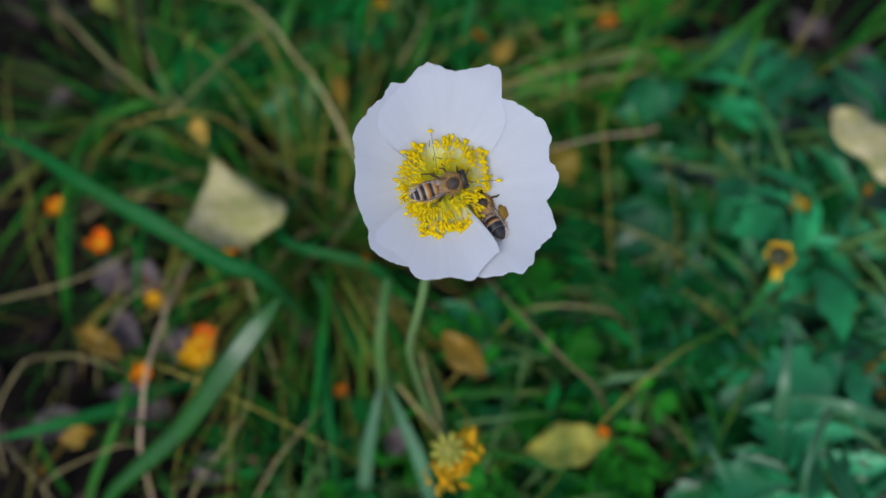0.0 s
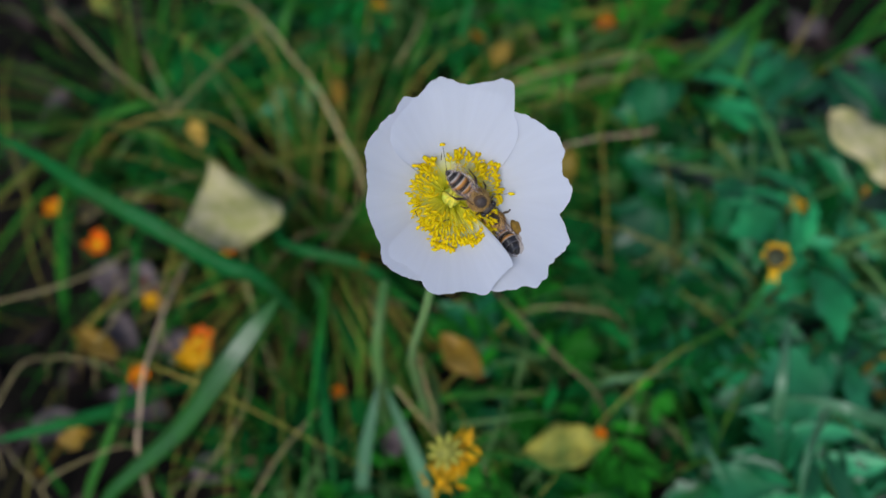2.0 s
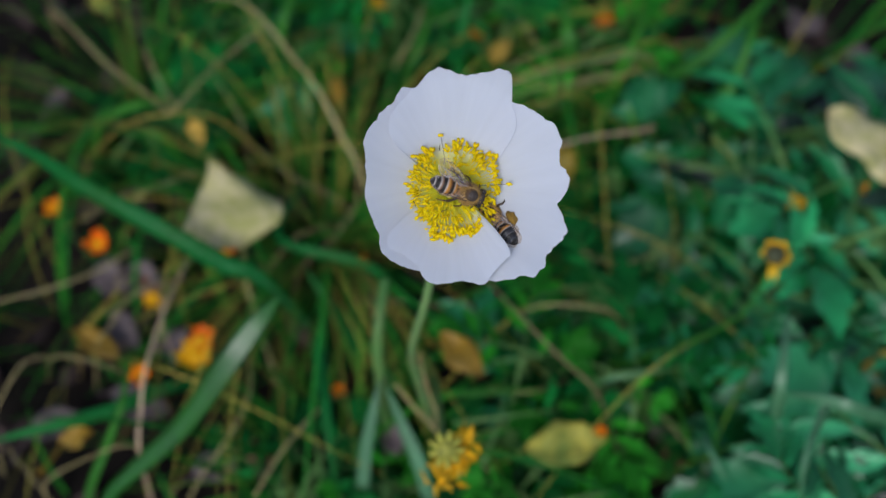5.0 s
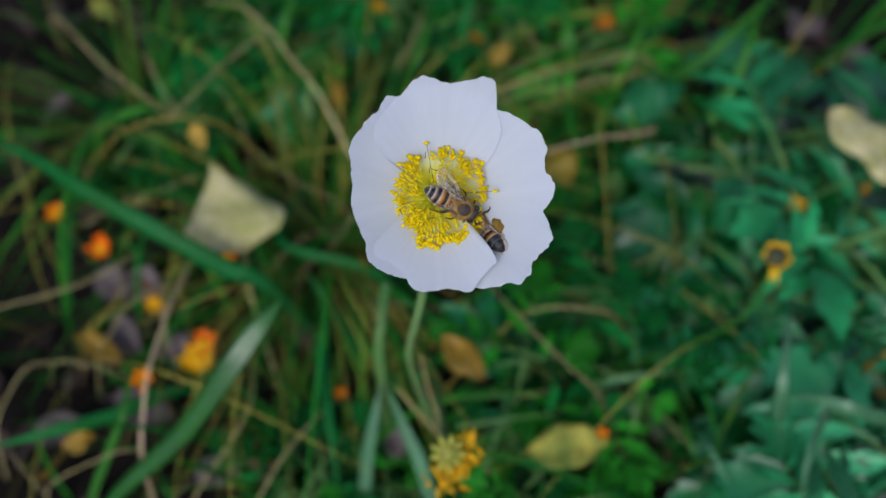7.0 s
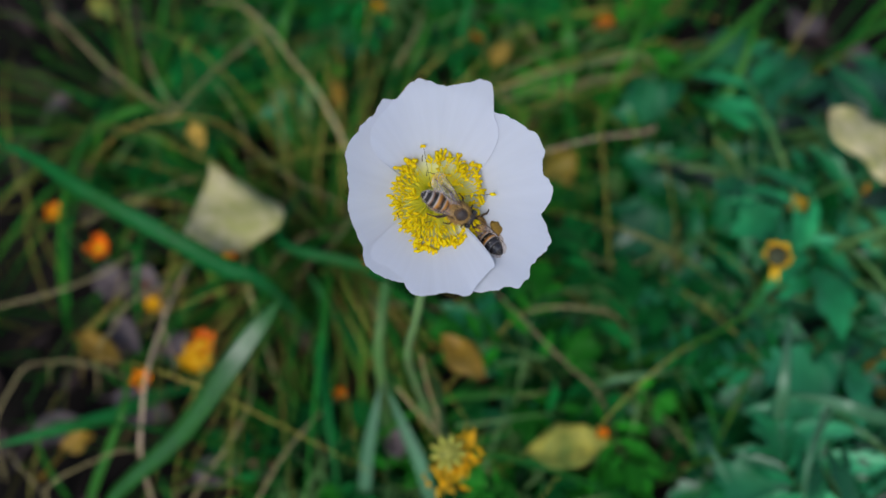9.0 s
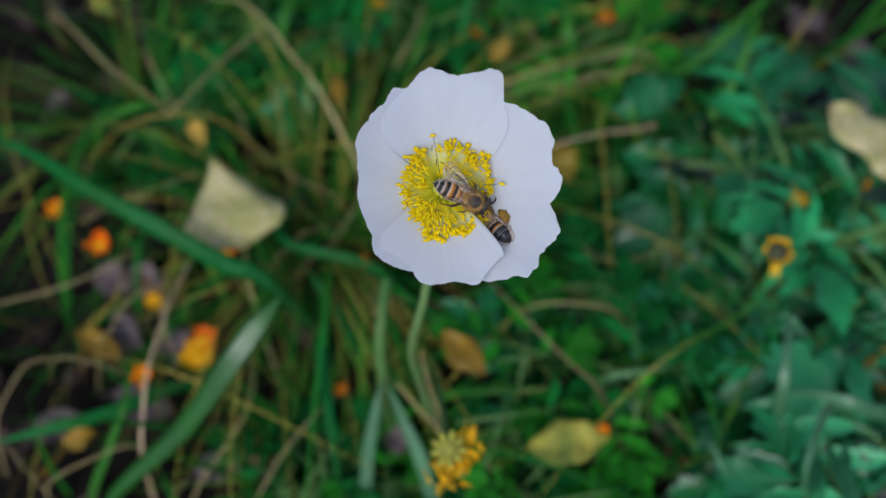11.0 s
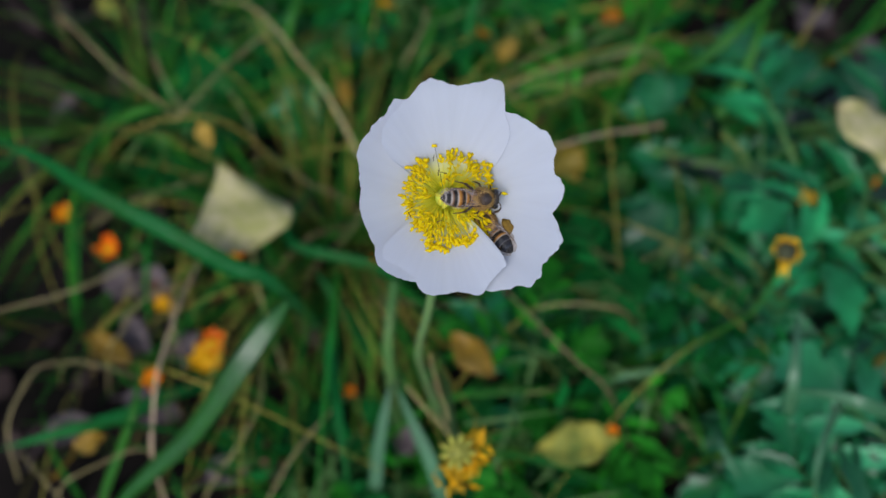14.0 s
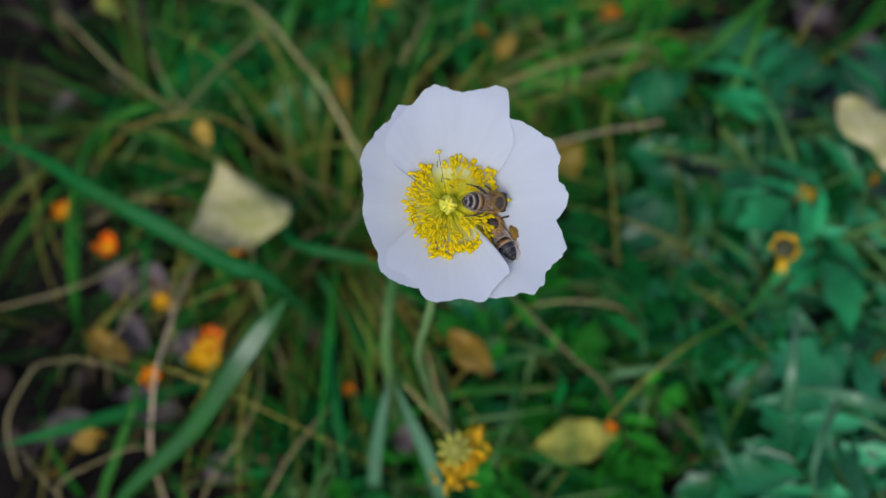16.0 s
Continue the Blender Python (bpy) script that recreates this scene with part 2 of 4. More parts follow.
def wing_material():
    m = bpy.data.materials.new("bee_wing")
    m.use_nodes = True
    N, Lk = m.node_tree.nodes, m.node_tree.links
    b = N["Principled BSDF"]
    b.inputs["Base Color"].default_value = (0.56, 0.5, 0.5, 1)
    b.inputs["Coat Weight"].default_value, b.inputs["Coat Roughness"].default_value = 0.8, 0.32
    b.inputs["Roughness"].default_value = 0.3
    b.inputs["Specular IOR Level"].default_value = 1.0
    tr = N.new("ShaderNodeBsdfTransparent")
    tr.inputs[0].default_value = (0.93, 0.86, 0.78, 1)
    ms = N.new("ShaderNodeMixShader")
    co = N.new("ShaderNodeTexCoord")
    vo = N.new("ShaderNodeTexVoronoi")
    vo.feature = "DISTANCE_TO_EDGE"
    vo.inputs["Scale"].default_value = 1
    mp = N.new("ShaderNodeMapping")
    mp.inputs["Scale"].default_value = (380, 800, 400)
    Lk.new(co.outputs["Object"], mp.inputs[0])
    Lk.new(mp.outputs[0], vo.inputs["Vector"])
    mr = N.new("ShaderNodeMapRange")
    mr.inputs[1].default_value, mr.inputs[2].default_value = 0.0, 0.07
    mr.inputs[3].default_value, mr.inputs[4].default_value = 0.4, 0.14
    Lk.new(vo.outputs["Distance"], mr.inputs[0])
    Lk.new(mr.outputs[0], ms.inputs[0])
    Lk.new(tr.outputs[0], ms.inputs[1])
    Lk.new(b.outputs[0], ms.inputs[2])
    Lk.new(ms.outputs[0], N["Material Output"].inputs[0])
    return m


M_WING = wing_material()
M_VEIN = mat("wing_vein", (0.06, 0.03, 0.015), rough=0.4, scale=900, fine=3000)


# ---- mesh helpers ----
def mesh(name, verts, faces, mats, uvs=None, smooth=True, face_mats=None):
    me = bpy.data.meshes.new(name)
    me.from_pydata([tuple(v) for v in verts], [], faces)
    for m in (mats if isinstance(mats, (list, tuple)) else [mats]):
        me.materials.append(m)
    if uvs is not None:
        lay = me.uv_layers.new(name="uv")
        for lp in me.loops:
            lay.data[lp.index].uv = uvs[lp.vertex_index]
    if smooth:
        me.polygons.foreach_set("use_smooth", [True] * len(me.polygons))
    if face_mats:
        me.polygons.foreach_set("material_index", face_mats)
    me.update()
    return me


def part(name, data, parent, label="", m=None):
    ob = new(name, data)
    ob.parent = parent
    if m is not None:
        ob.matrix_basis = m
    if label:
        ob["label"] = label
    return ob


def thing(name, label, category, m=None, group="", kind="", data=None):
    ob = new(name, data)
    if m is not None:
        ob.matrix_basis = m
    return tagged(ob, label, category, group, kind)


def spline(pts, n=7):
    """Points of a smooth curve through pts."""
    P = [Vector(p) for p in pts]
    P = [2 * P[0] - P[1]] + P + [2 * P[-1] - P[-2]]
    out = []
    for i in range(1, len(P) - 2):
        a, b, c, d = P[i - 1:i + 3]
        for k in range(n):
            t = k / n
            out.append(0.5 * ((2 * b) + (c - a) * t + (2 * a - 5 * b + 4 * c - d) * t * t + (3 * b - a - 3 * c + d) * t ** 3))
    return out + [P[-2]]


VIEW = Vector((0, -0.45, 0.89))


def sweep(path, section):
    """Verts, faces and uvs of a closed body along path; section(s) gives its half-width, half-thickness and twist."""
    verts, faces, uvs, k = [], [], [], 8
    n = len(path)
    for i, p in enumerate(path):
        tan = (path[min(i + 1, n - 1)] - path[max(i - 1, 0)]).normalized()
        w, h, tw = section(i / (n - 1))
        side = tan.cross(VIEW)
        side = side.normalized() if side.length > 1e-4 else Vector((1, 0, 0))
        up = side.cross(tan).normalized()
        side, up = side * math.cos(tw) + up * math.sin(tw), up * math.cos(tw) - side * math.sin(tw)
        for j in range(k):
            a = 2 * math.pi * j / k
            verts.append(p + side * (w * math.cos(a)) + up * (h * math.sin(a)))
            uvs.append((j / k, i / (n - 1)))
    for i in range(n - 1):
        for j in range(k):
            a, b = i * k + j, i * k + (j + 1) % k
            faces.append((a, b, b + k, a + k))
    faces.append(tuple(range(k))[::-1])
    faces.append(tuple(range((n - 1) * k, n * k)))
    return verts, faces, uvs


def tube(name, pts, r0, r1, m, n=6, flat=1.0):
    v, f, u = sweep(spline(pts, n), lambda s: (r0 + (r1 - r0) * s, (r0 + (r1 - r0) * s) * flat, 0))
    return mesh(name, v, f, m, u)


def blob(name, centre, radii, m, bumps=0.0, freq=1.0, seg=14, rings=9, uv_axis=0, shape=None):
    """A rounded body; shape(s) scales its girth along x from -1 to 1."""
    verts, faces, uvs = [], [], []
    for i in range(rings + 1):
        th = math.pi * i / rings
        for j in range(seg):
            ph = 2 * math.pi * j / seg
            d = Vector((-math.cos(th), math.sin(th) * math.cos(ph), math.sin(th) * math.sin(ph)))
            k = 1 + (bumps * noise.noise(d * freq + Vector(centre) * 900) if bumps else 0)
            g = shape(d.x) if shape else 1
            verts.append(Vector(centre) + Vector((d.x * radii[0] * k, d.y * radii[1] * k * g, d.z * radii[2] * k * g)))
            uvs.append((j / seg, i / rings if uv_axis == 0 else 0.5 + 0.5 * d.x))
    for i in range(rings):
        for j in range(seg):
            a, b = i * seg + j, i * seg + (j + 1) % seg
            faces.append((a, b, b + seg, a + seg))
    return mesh(name, verts, faces, m, uvs)


def rooted(pts):
    """Millimetre points as vectors, with the lower end led down into the ground."""
    P = [Vector(p) * MM for p in pts]
    if P[0].z > P[-1].z:
        P.reverse()
    out = (P[0] - P[1]).normalized()
    out.z = 0
    P.insert(0, Vector((P[0].x, P[0].y, 0)) + out * P[0].z * 0.5 - Vector((0, 0, 0.004)))
    return P


# ---- ground ----
def build_ground():
    n, verts, faces = 90, [], []
    for i in range(n + 1):
        for j in range(n + 1):
            a, b = (2 * i / n - 1), (2 * j / n - 1)
            x, y = 60 * a * abs(a) ** 4 + 0.45 * a, 60 * b * abs(b) ** 4 + 0.45 * b
            v = Vector((x, y + 0.24, 0))
            near = math.exp(-(x * x + y * y) / 2)
            z = near * (0.005 * noise.noise(v * 14) + 0.003 * noise.noise(v * 60)) - 0.002
            verts.append((v.x, v.y, z))
    for i in range(n):
        for j in range(n):
            a = i * (n + 1) + j
            faces.append((a, a + n + 1, a + n + 2, a + 1))
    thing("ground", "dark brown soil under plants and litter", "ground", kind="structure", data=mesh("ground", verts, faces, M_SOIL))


build_ground()


def leaf_grid(length, width, lobes=0, lobe_depth=0.55, droop=0.15, fold=0.2, wave=0.06, seed=0, nx=26, cols=(-1, -0.55, 0, 0.55, 1), sweep_fwd=0.3, blunt=0.8, point=0.8, ragged=0.0):
    """A leaf along +x from the origin: smooth-edged, or pinnately lobed."""
    rnd = random.Random(seed)
    verts, faces, uvs = [], [], []
    ph = rnd.uniform(0, 6)
    for i in range(nx + 1):
        s = i / nx
        w = max(0.02, math.sin(math.pi * min(1, s ** blunt)) ** point)
        if lobes:
            q = abs(math.sin(math.pi * (s * lobes + 0.12)))
            w *= (1 - lobe_depth) + lobe_depth * q ** 0.7
        w0 = w
        for c in cols:
            w = w0 * (1 + ragged * noise.noise(Vector((s * 4 + ph, 5 if c > 0 else 9, seed * 0.71))))
            x = length * s + abs(c) * w * width * sweep_fwd * (1 if lobes else 0.15)
            y = c * w * width / 2
            z = -droop * length * s * s + fold * abs(y) + wave * width * noise.noise(Vector((s * 3 + ph, c * 1.5, seed * 0.37)))
            verts.append((x, y, z))
            uvs.append((0.5 + c / 2, s))
    k = len(cols)
    for i in range(nx):
        for j in range(k - 1):
            a = i * k + j
            faces.append((a, a + k, a + k + 1, a + 1))
    return verts, faces, uvs


def thicken(ob, t):
    m = ob.modifiers.new("thickness", "SOLIDIFY")
    m.thickness, m.offset = t, 0
    return ob


# ---- grasses and litter that nobody could count ----
def build_grass(name, label, count, box, m, length, width, seed, lean=0.8, keep=None):
    rnd = random.Random(seed)
    verts, faces = [], []
    for _ in range(count):
        x, y = rnd.uniform(box[0], box[1]), rnd.uniform(box[2], box[3])
        if keep and not keep(x, y, rnd):
            continue
        L, w = rnd.uniform(*length), rnd.uniform(*width)
        az, ln = rnd.uniform(0, 2 * math.pi), rnd.uniform(0.25, 1.0) * lean
        d = Vector((math.cos(az), math.sin(az), 0))
        side = d.cross(Vector((0, 0, 1))) * math.cos(0.5) + Vector((0, 0, math.sin(rnd.uniform(-0.6, 0.6))))
        bend = rnd.uniform(-0.5, 0.5)
        n0, steps = len(verts), 6
        for i in range(steps + 1):
            s = i / steps
            p = Vector((x, y, -0.003)) + d * (L * ln * s) + Vector((-d.y, d.x, 0)) * (bend * L * 0.4 * s * s)
            p.z += L * (math.sin(min(1.6, s * 2.4)) * 0.55) * (1.15 - ln) + 0.012 * s
            hw = w * 0.5 * (1 - s ** 2.2) + 0.0001
            verts += [p - side * hw, p + Vector((0, 0, -hw * 0.5)), p + side * hw]
        for i in range(steps):
            a = n0 + 3 * i
            faces += [(a, a + 1, a + 4, a + 3), (a + 1, a + 2, a + 5, a + 4)]
    thing(name, label, "grass", kind="stuff", data=mesh(name, verts, faces, m))


WIDE = (-0.42, 0.42, -0.05, 0.75)


def bare(x, y):
    """Patches of bare dark soil where little grows."""
    return math.hypot(x + 0.158, y - 0.25) < 0.035 or (x > 0.165 and 0.32 < y < 0.42) or math.hypot(x - 0.1, y - 0.158) < 0.024



build_grass("green_grass", "dense dark green grass tangled over the ground", 1300, WIDE, M_GRASS, (0.03, 0.075), (0.0016, 0.0042), 3,
            keep=lambda x, y, r: not bare(x, y) and r.random() < (0.27 if x < -0.06 else 0.9 if x < 0.06 else 0.5))
build_grass("dry_grass", "thin straw-coloured dead grass among the green", 320, WIDE, M_DRYGRASS, (0.04, 0.1), (0.0006, 0.0015), 5, lean=1.0,
            keep=lambda x, y, r: not bare(x, y) and r.random() < (0.85 if x < 0.03 else 0.18))


def arching_blade(L, w, h, turn, m, seed):
    """A long blade that rises from the origin and arches over along +x."""
    rnd = random.Random(seed)
    path = []
    for i in range(11):
        s = i / 10
        path.append(Vector((L * 0.85 * s ** 1.25, turn * L * s * s * 0.6, -0.004 + h * math.sin(math.pi * min(1.0, s * 0.93)) * 0.62 + 0.012 * s)))
    tilt = rnd.uniform(-0.7, 0.7)
    v, f, u = sweep(path, lambda s: (w * 0.5 * max(0.04, 1 - s ** 2.5), w * 0.06, tilt))
    return mesh("blade", v, f, m, u)


def tussock_kit(m, length, width, seed, n=14):
    rnd = random.Random(seed)
    out = []
    for i in range(n):
        L = rnd.uniform(*length)
        out.append(arching_blade(L, rnd.uniform(*width), L * rnd.uniform(0.2, 0.6), rnd.uniform(-0.6, 0.6), m, seed + i))
    return out


KIT_GREEN = tussock_kit(M_GRASS, (0.06, 0.16), (0.0010, 0.0034), 300)
M_PALE_GRASS = mat("grass_pale_green", (0.12, 0.27, 0.03), (0.06, 0.2, 0.025), rough=0.5, scale=25, trans=0.15, per_object=0.45, spec=0.08)
KIT_FRESH = tussock_kit(M_PALE_GRASS, (0.06, 0.13), (0.0006, 0.0018), 340, 10)
M_THIN_STRAW = mat("thin_straw", (0.42, 0.34, 0.07), (0.2, 0.22, 0.035), rough=0.55, scale=25, trans=0.15, per_object=0.4, spec=0.08)
KIT_STRAW = tussock_kit(M_THIN_STRAW, (0.07, 0.17), (0.0004, 0.0008), 380)


def tussock(x, y, green, fresh, straw, seed, reach=0.03):
    rnd = random.Random(seed)
    root = thing("grass_tussock", "tussock of arching green grass with dead straw blades", "grass", pose(x, y, 0), "grass tussocks")
    for kit, n in ((KIT_GREEN, green), (KIT_FRESH, fresh), (KIT_STRAW, straw)):
        for _ in range(n):
            az = rnd.uniform(0, 360)
            r = reach * rnd.random()
            part("blade", rnd.choice(kit), root, m=pose(r * math.cos(radians(az)), r * math.sin(radians(az)), 0, 0, 0, az + rnd.uniform(-25, 25)))


tussock(-0.042, 0.245, 70, 60, 60, 51)
tussock(0.005, 0.36, 60, 30, 14, 53)
tussock(-0.15, 0.2, 8, 4, 8, 54)
tussock(0.09, 0.34, 30, 30, 22, 55)
tussock(0.19, 0.35, 14, 5, 1, 63)
tussock(-0.13, 0.31, 44, 32, 8, 56)
tussock(-0.105, 0.275, 14, 44, 14, 62)
tussock(-0.03, 0.14, 44, 24, 6, 57)
tussock(0.08, 0.24, 16, 12, 4, 58)
tussock(0.15, 0.2, 16, 20, 3, 59)
tussock(0.12, 0.28, 18, 20, 4, 60)
tussock(0.17, 0.15, 14, 16, 2, 61)


build_grass("meadow_grass", "low dark green grass of the meadow round about", 9000, (-1.6, 1.6, -1.2, 2.0), M_GRASS, (0.05, 0.12), (0.003, 0.007), 9,
            keep=lambda x, y, r: not (-0.4 < x < 0.4 and -0.04 < y < 0.72))


def build_litter():
    rnd = random.Random(11)
    verts, faces = [], []
    for _ in range(650):
        x, y = rnd.uniform(-0.4, 0.4), rnd.uniform(-0.03, 0.72)
        v, f, _u = leaf_grid(rnd.uniform(0.01, 0.028), rnd.uniform(0.006, 0.016), droop=rnd.uniform(-0.3, 0.4), fold=rnd.uniform(-0.3, 0.4), wave=0.25, seed=rnd.randrange(999), nx=6, cols=(-1, 0, 1))
        M = pose(x, y, rnd.uniform(0.004, 0.009), rnd.uniform(-20, 20), rnd.uniform(-15, 15), rnd.uniform(0, 360))
        n0 = len(verts)
        verts += [M @ Vector(p) for p in v]
        faces += [tuple(n0 + i for i in q) for q in f]
    thing("leaf_litter", "small dead grey-brown leaves on the soil", "leaf litter", kind="stuff", data=mesh("leaf_litter", verts, faces, M_LITTER))


build_litter()


# ---- leafy plants with lobed leaves ----
def leaf_meshes(m, tag):
    """Pinnate leaves: pairs of pointed, toothed lobes and an end lobe on a midrib."""
    out = []
    for i, (L, pairs, wide) in enumerate(((0.044, 3, 0.5), (0.038, 2, 0.62), (0.05, 4, 0.42), (0.03, 2, 0.7), (0.04, 3, 0.45), (0.036, 3, 0.55))):
        rnd = random.Random(60 + i)
        V, F, U = [], [], []

        def lobe(at, ang, ll, ww, seed):
            v, f, u = leaf_grid(ll, ww, 3, 0.42, droop=0.25, fold=0.3, wave=0.12, seed=seed, nx=14, cols=(-1, 0, 1), sweep_fwd=0.5, blunt=0.62, point=1.15)
            M = Matrix.Translation(at) @ pose(0, 0, 0, rnd.uniform(-15, 15), rnd.uniform(-10, 12), ang)
            n0 = len(V)
            V.extend(tuple(M @ Vector(p)) for p in v)
            F.extend(tuple(n0 + q for q in g) for g in f)
            U.extend(u)

        lobe((L * 0.55, 0, -0.06 * L), 0, L * 0.52, L * wide * 0.6, i)
        for p in range(pairs):
            s = 0.2 + 0.42 * p / max(1, pairs - 1)
            for sg in (1, -1):
                lobe((L * s, 0, -0.12 * L * s), sg * rnd.uniform(42, 62), L * rnd.uniform(0.34, 0.52), L * wide * rnd.uniform(0.24, 0.34), 10 * i + 2 * p + sg)
        sv, sf, su = sweep(spline([(-0.03, 0, -0.012), (-0.012, 0, -0.002), (0, 0, -0.0004), (L * 0.7, 0, -0.09 * L - 0.0006)], 4), lambda s: (0.0011 * (1.1 - s), 0.0009 * (1.1 - s), 0))
        n0 = len(V)
        sv = [p + Vector((0, 0, 0.0011)) for p in sv]
        out.append(mesh(tag, V + [tuple(p) for p in sv], F + [tuple(n0 + q for q in g) for g in sf], [m, GREENS["green"]], U + su, face_mats=[0] * len(F) + [1] * len(sf)))
    return out


LEAVES = {"a": leaf_meshes(M_LEAF_A, "lobed_leaf"), "b": leaf_meshes(M_LEAF_B, "lobed_leaf"), "c": leaf_meshes(M_LEAF_C, "lobed_leaf"), "d": leaf_meshes(M_LEAF_B_LIT, "lobed_leaf")}


def leafy_plant(x, y, kind, count, spread, seed, height=0.03, size=1.0):
    rnd = random.Random(seed)
    root = thing("leafy_plant", {"a": "low plant with deep green deeply lobed leaves", "b": "low plant with blue-green lobed leaves", "c": "low plant with fresh yellow-green lobed leaves", "d": "low plant with large blue-green lobed leaves, light painted in"}[kind], "plant", pose(x * MM, y * MM, 0), "lobed-leaf plants")
    for i in range(count):
        az = 360 * i / count + rnd.uniform(-25, 25)
        k = rnd.uniform(0.75, 1.2) * size
        r = rnd.uniform(0.3, 1.0) * spread * MM
        z = height * rnd.uniform(0.5, 1.3)
        m = pose(r * math.cos(radians(az)), r * math.sin(radians(az)), z, rnd.uniform(-22, 22), rnd.uniform(-22, 14), az + rnd.uniform(-30, 30)) @ Matrix.Scale(k, 4)
        part("leaf", rnd.choice(LEAVES[kind]), root, m=m)
        if i % 3 == 0:
            part("leaf", rnd.choice(LEAVES[kind]), root, m=pose(r * 0.5, -r * 0.4, z * 0.5, rnd.uniform(-25, 25), rnd.uniform(-25, 20), az + 180 + rnd.uniform(-60, 60)) @ Matrix.Scale(k * 0.8, 4))
    # the short crown from which the leaves spring
    part("crown", tube("crown", [(0, 0, -0.004), (0.002, 0.001, height * 0.5), (0, 0, height)], 0.004, 0.002, GREENS["green"]), root)
    return root


for i, row in enumerate((
        (120, 265, "a", 9, 16), (150, 240, "b", 9, 18), (175, 215, "b", 9, 18), (100, 225, "a", 8, 16), (75, 205, "a", 7, 14), (136, 200, "a", 9, 16), (155, 175, "b", 9, 18),
        (152, 158, "b", 8, 16), (145, 135, "b", 9, 18), (48, 128, "a", 7, 14), (185, 150, "b", 9, 18), (168, 276, "b", 8, 14), (150, 285, "a", 7, 16), (158, 272, "a", 6, 14),
        (110, 300, "a", 7, 14), (200, 245, "b", 7, 16), (190, 180, "b", 7, 16), (165, 115, "b", 8, 18), (120, 105, "b", 8, 18), (85, 270, "a", 6, 12), (62, 205, "a", 6, 12),
        (20, 350, "a", 6, 12), (-15, 355, "a", 5, 12), (-75, 335, "a", 6, 10), (-95, 345, "a", 5, 10),
        (-35, 135, "a", 5, 10), (10, 125, "a", 5, 10), (220, 205, "b", 7, 18), (230, 280, "b", 7, 18), (35, 150, "a", 6, 10), (-50, 128, "a", 5, 10),
        (0, 420, "a", 6, 18), (28, 122, "c", 7, 12), (50, 118, "c", 6, 12), (70, 165, "c", 6, 9), (75, 320, "c", 6, 12), (-60, 345, "c", 6, 10), (-20, 375, "c", 6, 12), (40, 345, "c", 6, 12), (-119, 285, "a", 5, 8), (-100, 292, "a", 4, 8), (148, 176, "a", 7, 14), (105, 205, "a", 6, 12))):
    leafy_plant(*row, seed=100 + i, size=0.74 if row[2] != "b" else 1.0, height=0.02 + 0.004 * (i * 7 % 6))


def scatter_plants():
    # smaller plants that fill the herb layer between the large ones
    rnd = random.Random(77)
    for i in range(30):
        x, y = rnd.uniform(45, 225), rnd.uniform(95, 325)
        if y > 285 and x > 90:
            y -= 120
        if 66 < x < 124 and 104 < y < 184:
            y += 100
        leafy_plant(x, y, rnd.choice("aaabbc") if x < 130 else rnd.choice("abbbc"), 6, rnd.uniform(7, 14), 400 + i, rnd.uniform(0.006, 0.022) if x < 95 else rnd.uniform(0.008, 0.05), rnd.uniform(0.5, 0.85))
    for i in range(8):
        leafy_plant(rnd.uniform(-110, 40), rnd.uniform(325, 390), rnd.choice("aabc"), 5, 9, 500 + i, rnd.uniform(0.008, 0.03), rnd.uniform(0.5, 0.75))
    for i in range(5):
        leafy_plant(rnd.uniform(-60, 40), rnd.uniform(112, 150), rnd.choice("ac"), 5, 8, 520 + i, rnd.uniform(0.008, 0.03), rnd.uniform(0.45, 0.7))


scatter_plants()
leafy_plant(40, 174, "c", 4, 5, 640, 0.042, 0.9)
leafy_plant(84, 168, "a", 4, 6, 641, 0.042, 0.9)
# large-leaved plants of the open corner, the nearer ones in the brightened leaf colour
for i, (x, y) in enumerate(((166, 104), (186, 118), (182, 152), (190, 134), (158, 100), (205, 160), (170, 248), (146, 262), (130, 258), (176, 204), (164, 218), (182, 225))):
    leafy_plant(x, y, "d" if y < 210 else "b", 5, 14, 600 + i, 0.045, 1.45)


# ---- single stalks and blades that stand out ----
def dry_stalk(kind, width, pts):
    w = width * MM * 0.17
    v, f, u = sweep(spline(rooted(pts), 7), lambda s: (w * (1.1 - 0.5 * s), w * 0.6 * (1.1 - 0.5 * s), 0))
    words = {"straw": "thin straw-coloured dry grass stalk", "yellow": "arched yellowish dry grass stalk", "pale": "bleached pale dry grass stalk", "brown": "brown withered grass stalk"}
    thing("dry_grass_stalk", words[kind] + " bent over the grass", "grass stalk", group="dry grass stalks", data=mesh("dry_grass_stalk", v, f, DRY[kind], u))


